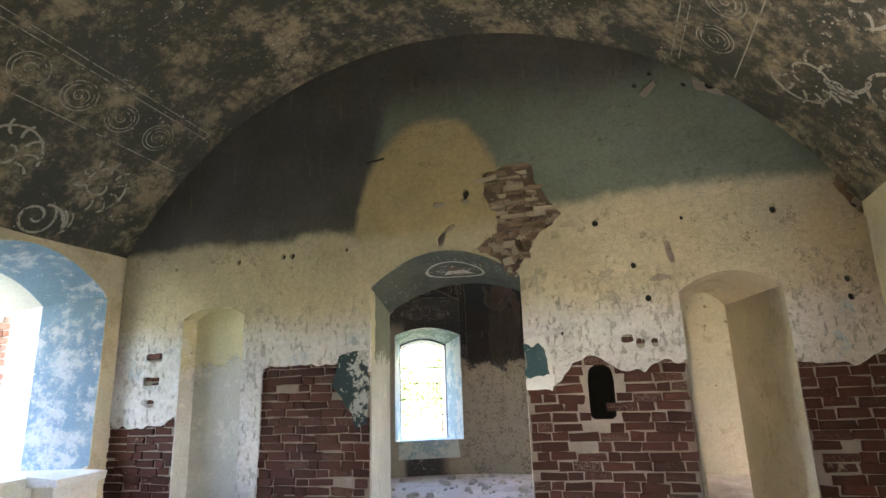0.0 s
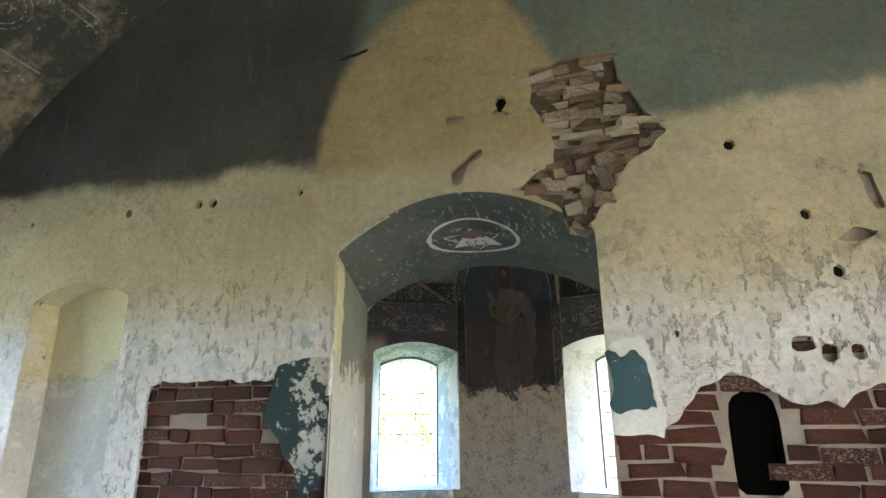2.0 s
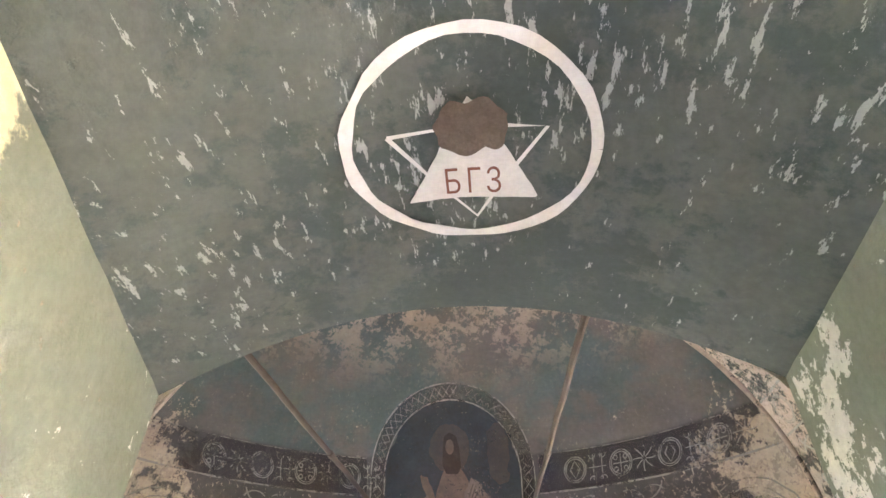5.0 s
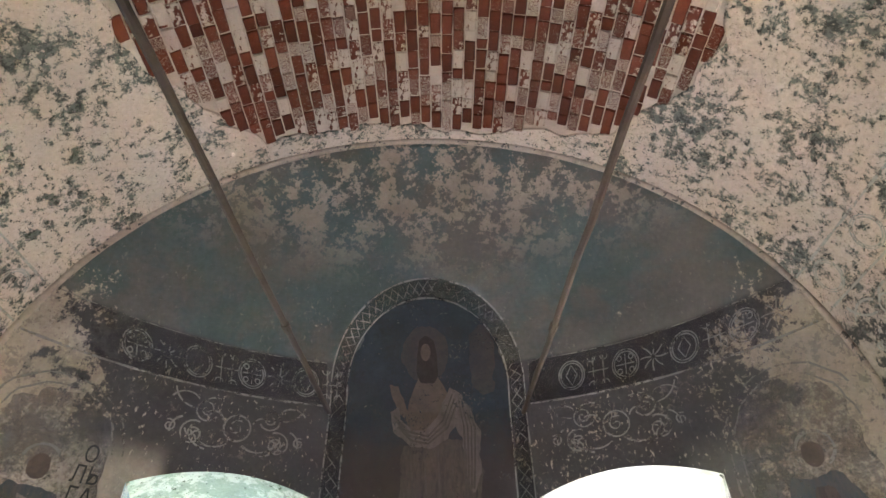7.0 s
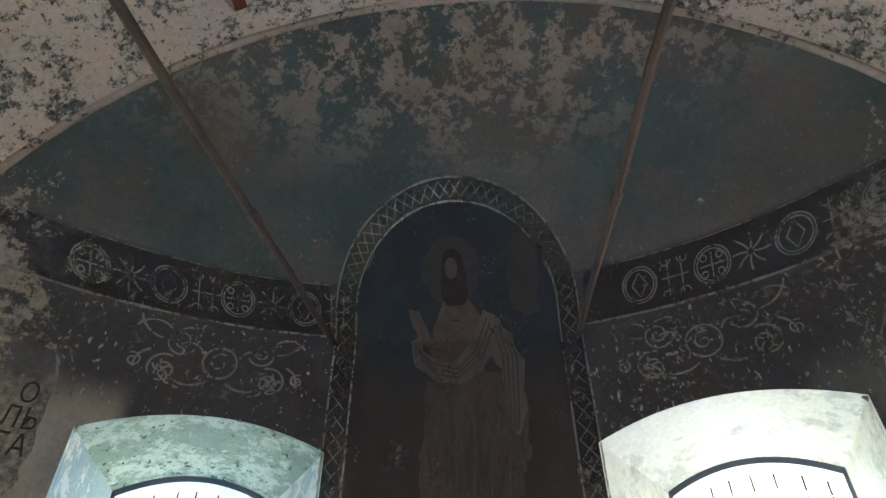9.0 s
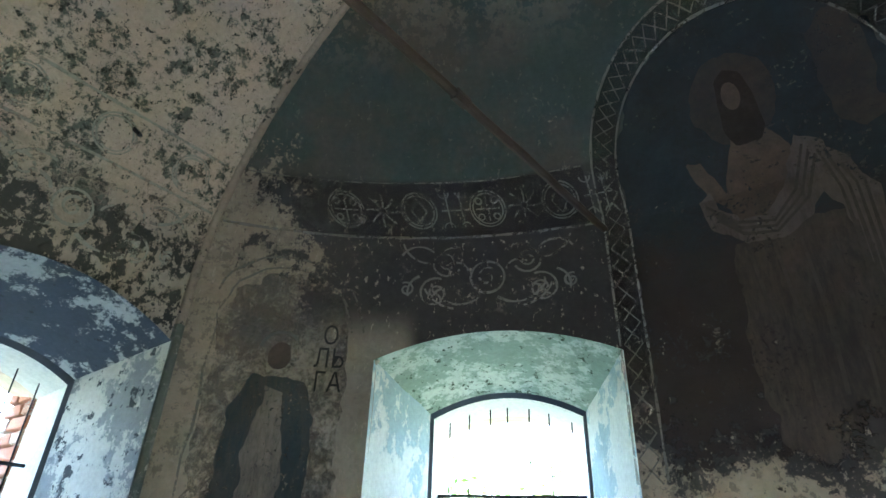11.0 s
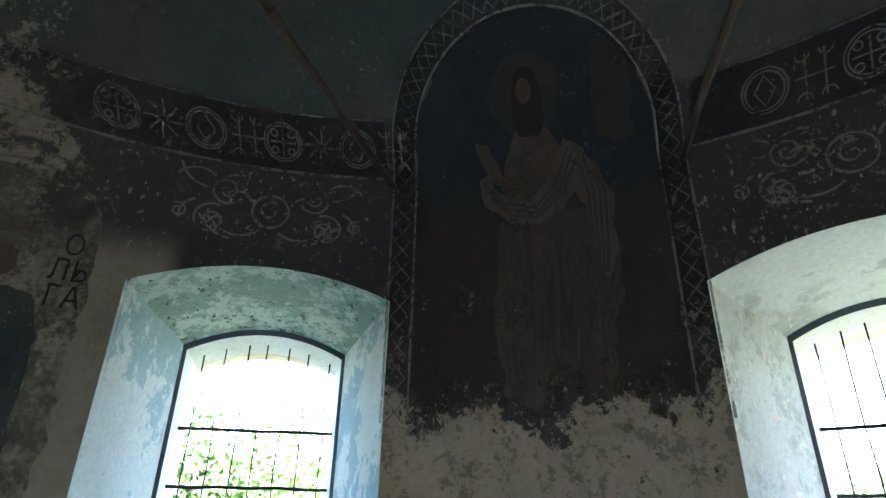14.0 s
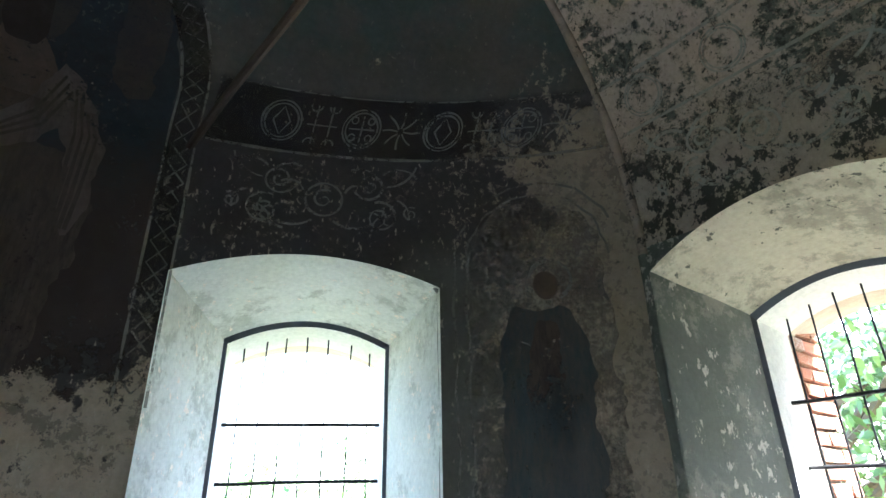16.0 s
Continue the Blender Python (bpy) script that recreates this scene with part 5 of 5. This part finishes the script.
for text, s, z in (("О", -2.34, 2.65), ("ЛЬ", -2.335, 2.52), ("ГА", -2.33, 2.39)):
    letters(text, 0.15, lambda u, v, s=s, z=z: apse_s(s + u, z + v, 0.008), MAT["blackline"], murals)


# bay vault scrolls
def bay_map(side):
    def place(y, z, lift):
        a = math.asin(max(0, min(1, (z - BAY_ZS) / BAY_B)))
        a = a if side > 0 else math.pi - a
        return Vector(bay_place(a, y)) - Vector((math.cos(a), 0, math.sin(a))) * (lift + 0.006)
    return place


vault_stencil = tagged(new("trim_vault_stencil"), "worn stencilled scrolls above the bay windows", "stencil", kind="structure")
for side in (-1, 1):
    ribbon("scroll_panel", scrollwork(9.86, 3.06, 1.15, 0.40) + scrollwork(8.75, 3.08, 1.0, 0.38) + [frond(8.6, 3.0, 0.5, 0.3, 1.5), spiral(8.75, 3.15, 0.14, 1.6, 0.5)], 0.02, bay_map(side), MAT["nave_line"], vault_stencil, 0.007)
    ribbon("border_line", [[(8.0 + 0.1 * i, z) for i in range(26)] for z in (3.33, 3.60)], 0.02, bay_map(side), MAT["nave_line"], vault_stencil, 0.007)
    ribbon("border_rings", [ring(8.2 + 0.42 * i, 3.465, r) for i in range(6) for r in (0.10, 0.085)], 0.013, bay_map(side), MAT["nave_line"], vault_stencil, 0.007)


# nave vault stencils
def nave_map(l, y, lift):
    a = l / NAVE_R0
    return Vector(nave_vault_place(a, y)) - Vector((math.cos(a), 0, math.sin(a))) * (lift + 0.008)


nave_stencil = tagged(new("trim_nave_stencil"), "worn stencilled borders and acanthus scrolls on the nave vault", "stencil", kind="structure")
for side in (-1, 1):
    deg = lambda d: radians(d if side > 0 else 180 - d) * NAVE_R0
    ribbon("border_line", [[(deg(d), 1.0 + 0.2 * i) for i in range(27)] for d in (54.5, 53.5, 46.5)], 0.016, nave_map, MAT["nave_line"], nave_stencil)
    ribbon("border_rings", [ring(deg(50), 1.2 + 0.5 * i, r) for i in range(10) for r in (0.17, 0.13)] + [spiral(deg(50), 1.2 + 0.5 * i, 0.1, 1.3, i) for i in range(10)], 0.014, nave_map, MAT["nave_line"], nave_stencil)
    big = []
    for i in range(4):
        y = 5.55 - 1.05 * i
        big += [spiral(deg(40), y, 0.33, 1.25, 0.4 + i, 1, 36), spiral(deg(33), y - 0.45, 0.22, 1.5, 2.4 + i, -1, 30)]
        for k in range(9):
            a = k * 0.62 + i
            big.append(frond(deg(40) + 0.32 * math.cos(a), y + 0.32 * math.sin(a), 0.17, a + 2.6, 1.3))
        for k in range(4):
            big.append(frond(deg(35), y - 0.1 - 0.1 * k, 0.3, 0.6 + 0.4 * k, -1.6))
    ribbon("acanthus", [p for p in big if all(q[1] < 6.38 for q in p)], 0.036, nave_map, MAT["nave_line"], nave_stencil)


# ring and star on the arch soffit
def soffit_map(x, y, lift):
    t = (y - (WALL_Y - 0.02)) / (WALL_BACK - WALL_Y + 0.02)
    lerp = [a + (b - a) * t for a, b in zip(ARCH_F, ARCH_B)]
    c, h = (lerp[0] + lerp[1]) / 2, (lerp[1] - lerp[0]) / 2
    u = (x - c) / h
    return Vector((x, y, lerp[3] + lerp[4] * (1 - u * u) - lift - 0.006))


emblem = tagged(new("trim_emblem"), "white painted ring with a six-pointed star on the soffit", "painted emblem", kind="structure")
EX, EY = -0.06, 7.13
local = lambda pts: [(EX + x, EY + y) for x, y in pts]
ribbon("ring", [local(ring(0, 0, 0.325, 48))], 0.042, soffit_map, MAT["white_line"], emblem, 0.004)
area("triangle", local([(-0.18, 0.185), (0.19, 0.185), (0.10, 0.02), (0.0, -0.16), (-0.09, 0.02)]), soffit_map, MAT["white_line"], emblem, 0.003, 0.012, 0.006)
ribbon("star_outline", [local([(-0.215, -0.05), (-0.1, -0.055), (0.1, -0.06), (0.20, -0.06), (0.1, 0.1), (0.01, 0.255), (-0.1, 0.12), (-0.215, -0.05)])], 0.017, soffit_map, MAT["white_line"], emblem, 0.005)
for text, u0 in (("Б", -0.055), ("Г", 0.005), ("З", 0.06)):
    ob = letters(text, 0.125, lambda u, v, u0=u0: soffit_map(EX + u0 + u * 0.8, EY + 0.160 - v, 0.010), MAT["red_line"], emblem)
    ob["label"] = "oxide red painted letter " + text
area("fallen_patch", local([(-0.07, 0.01), (0.0, 0.035), (0.08, 0.0), (0.10, -0.1), (0.04, -0.16), (-0.05, -0.15), (-0.08, -0.06)]), soffit_map, MAT["crater"], emblem, 0.011, 0.012, 0.035)

# ---- teal dado remains on the nave wall ----
wall_face = lambda u, v, lift: Vector((u, WALL_Y - lift, v))
for coat, pts in ((MAT["teal"], [(-1.22, 1.62), (-1.16, 1.92), (-0.83, 1.97), (-0.82, 1.5), (-0.82, 1.24), (-0.95, 1.18), (-1.02, 1.36)]), (MAT["white"], [(0.79, 1.98), (0.96, 2.03), (1.0, 1.92), (1.06, 1.64), (1.02, 1.50), (0.79, 1.52)]), (MAT["teal_flat"], [(0.79, 1.94), (0.86, 1.90), (0.93, 1.95), (0.97, 1.86), (1.02, 1.64), (0.79, 1.63)])):
    area("dado_paint", pts, wall_face, coat, wall_nave, 0.048 if coat is MAT["teal_flat"] else 0.042, 0.02, 0.03, "flaked teal dado paint")
# flat black discs paint the shade within the putlog holes
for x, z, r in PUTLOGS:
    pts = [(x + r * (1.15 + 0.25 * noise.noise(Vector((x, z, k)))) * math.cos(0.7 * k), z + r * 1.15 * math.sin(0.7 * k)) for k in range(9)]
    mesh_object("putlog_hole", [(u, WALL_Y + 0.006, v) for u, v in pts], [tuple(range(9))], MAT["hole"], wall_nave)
spike = empty("iron_spike", "rusty iron spike driven into the nave wall", "spike")
bm = bmesh.new()
tube(bm, (-0.86, WALL_Y - 0.02, 4.03), (-0.62, WALL_Y - 0.10, 4.02), 0.011, 6, 0.003, random.Random(2), 3)
part("shaft", bm, MAT["iron"], spike)
for (x, y, z) in ((BAY_L + 0.20, 9.94, 3.54),):
    slot = empty("iron_cramp", "dark iron cramp set in the flaked vault", "cramp")
    bm = bmesh.new()
    tube(bm, (x - 0.10, y, z + 0.06), (x + 0.05, y + 0.02, z - 0.08), 0.012, 6)
    part("shaft", bm, MAT["iron"], slot)

# ---- loose rubble on the floor ----
rnd = random.Random(9)
verts, faces = [], []
for _ in range(260):
    x, y = rnd.uniform(-3.0, 2.4), rnd.uniform(7.9, 11.8)
    if (x + 0.443) ** 2 + (y - APSE_YC) ** 2 > 3.2 ** 2:
        continue
    r = rnd.choice((0.015, 0.02, 0.03, 0.06))
    k = len(verts)
    for dx, dy, dz in ((-1, -1, 0), (1, -1, 0), (1, 1, 0), (-1, 1, 0), (-0.6, -0.5, 1), (0.7, -0.6, 0.8), (0.5, 0.6, 1), (-0.6, 0.5, 0.7)):
        verts.append((x + r * (dx + rnd.uniform(-0.3, 0.3)), y + r * (dy + rnd.uniform(-0.3, 0.3)), 0.0 + r * dz))
    for f in ((4, 5, 6, 7), (0, 1, 5, 4), (1, 2, 6, 5), (2, 3, 7, 6), (3, 0, 4, 7)):
        faces.append(tuple(k + i for i in f))
crumbs = mesh_object("plaster_crumbs", verts, faces, MAT["debris"])
tagged(crumbs, "scattered pale plaster crumbs and brick bits on the floor", "rubble", kind="stuff")

# ---- bricks ----
rnd = random.Random(5)
wall_bricks = brick_meshes(11, 14, MAT["brick"], 0.13)
places = []
COURSE = 0.084
for row in range(int(2.06 / COURSE)):
    z = 0.04 + row * COURSE + COURSE / 2
    x = NAVE_L + (0.0 if row % 2 else -0.14)
    i = 0
    while x < NAVE_R:
        length = (0.24 if (i + row) % 3 else 0.12) + rnd.uniform(-0.02, 0.02)
        x0, x1 = x, x + length
        x += length + 0.015
        i += 1
        for g in (ARCH_F, DOOR_F, NICHE):
            if z < g[3]:
                if x0 < g[0] < x1:
                    x1 = g[0] - 0.02
                if x0 < g[1] < x1:
                    x0 = g[1] + 0.02
        c = (x0 + x1) / 2
        if x1 - x0 < 0.05 or wall_open(c, z) > 0 or in_arch(c, z, 1.34, 1.57, 1.24, 1.66, 0.08) > -0.02:
            continue
        if max(exposed(q, z - 0.03) for q in (x0, c, x1)) < -0.01 and exposed(c, z) < -0.01:
            continue
        if rnd.random() < 0.03 and z > 0.6:
            continue
        m = pose(c, WALL_Y + 0.018 + rnd.uniform(-0.012, 0.010), z + rnd.uniform(-0.006, 0.006), 0, rnd.uniform(-1.3, 1.3), rnd.uniform(-2.5, 2.5))
        places.append((abs(c) + abs(z - 1.3), m @ Matrix.Diagonal((x1 - x0, 0.05, 0.073, 1))))
places.sort(key=lambda p: p[0])
lay(wall_bricks, [m for _, m in places], wall_nave, "brick", "joined old red bricks of the nave wall")

# broken core above the arch
rubble = brick_meshes(12, 6, MAT["rubble"], 0.14)
places = []
for row in range(26):
    z = 2.62 + row * 0.047
    x = 0.3 + rnd.uniform(0, 0.1)
    while x < 1.3:
        loose = z < 3.05
        length = rnd.uniform(0.05, 0.12) if loose else rnd.uniform(0.09, 0.26)
        if poly_distance(x + length / 2, z, BREAK) > -0.01 and rnd.random() > 0.10:
            tilt = 22 if loose else 5
            m = pose(x + length / 2, WALL_Y + 0.035 + rnd.uniform(-0.05, 0.025), z, rnd.uniform(-14, 14), rnd.uniform(-tilt, tilt), rnd.uniform(-16, 16))
            places.append(m @ Matrix.Diagonal((length, 0.09, 0.060 if loose else 0.043, 1)))
        x += length + 0.008
for row in range(6):
    for k in range(3):
        x, z = 3.50 + 0.13 * k + 0.05 * (row % 2), 2.86 + 0.075 * row
        if poly_distance(x, z, CORNER) > -0.02:
            places.append(pose(x, WALL_Y + 0.01 + rnd.uniform(-0.01, 0.01), z, 0, 32, rnd.uniform(-6, 6)) @ Matrix.Diagonal((0.12, 0.05, 0.062, 1)))
lay(rubble, places, wall_nave, "broken_brick", "joined broken bricks")
sheet("broken_core", lambda u, v: (u, WALL_Y + 0.008 + 0.012 * noise.noise(Vector((u * 14, 2, v * 14))), v), span(0.3, 1.3, 0.03), span(2.6, 3.86, 0.03),
      lambda u, v: poly_distance(u, v, BREAK) + 0.02, lambda p: (0, 1, 0), 0.0, MAT["crater"], wall_nave)

# bare bricks of the bay vault
vault_bricks = brick_meshes(13, 8, MAT["vault_brick"])
places = []
mean_r = 2.62
step = 0.083 / mean_r
k = 0
a = 0.42
while a < math.pi - 0.42:
    y = WALL_BACK + (0.0 if k % 2 else 0.14) - 0.1
    i = 0
    while y < 10.5:
        length = (0.148 if (i + k) % 4 else 0.085) + rnd.uniform(-0.012, 0.012)
        c = y + length / 2
        x, _, z = bay_place(a, c)
        if hole_field(x, c) > 0.02 and c > WALL_BACK and rnd.random() > 0.02:
            n = Vector((math.cos(a) / BAY_A, 0, math.sin(a) / BAY_B)).normalized()
            t = Vector((0, 1, 0)).cross(n)
            p = Vector((x, c, z)) + n * (0.035 + rnd.uniform(-0.012, 0.010))
            basis = Matrix(((0, n.x, t.x, p.x), (1, n.y, t.y, p.y), (0, n.z, t.z, p.z), (0, 0, 0, 1)))
            places.append((-c, basis @ Matrix.Diagonal((length, 0.06, 0.075, 1))))
        y += length + 0.008
        i += 1
    a += step * mean_r / math.hypot(BAY_A * math.sin(a), BAY_B * math.cos(a))
    k += 1
places.sort(key=lambda p: p[0])
lay(vault_bricks, [m for _, m in places], ceiling_bay, "brick", "joined bare bricks of the vault")

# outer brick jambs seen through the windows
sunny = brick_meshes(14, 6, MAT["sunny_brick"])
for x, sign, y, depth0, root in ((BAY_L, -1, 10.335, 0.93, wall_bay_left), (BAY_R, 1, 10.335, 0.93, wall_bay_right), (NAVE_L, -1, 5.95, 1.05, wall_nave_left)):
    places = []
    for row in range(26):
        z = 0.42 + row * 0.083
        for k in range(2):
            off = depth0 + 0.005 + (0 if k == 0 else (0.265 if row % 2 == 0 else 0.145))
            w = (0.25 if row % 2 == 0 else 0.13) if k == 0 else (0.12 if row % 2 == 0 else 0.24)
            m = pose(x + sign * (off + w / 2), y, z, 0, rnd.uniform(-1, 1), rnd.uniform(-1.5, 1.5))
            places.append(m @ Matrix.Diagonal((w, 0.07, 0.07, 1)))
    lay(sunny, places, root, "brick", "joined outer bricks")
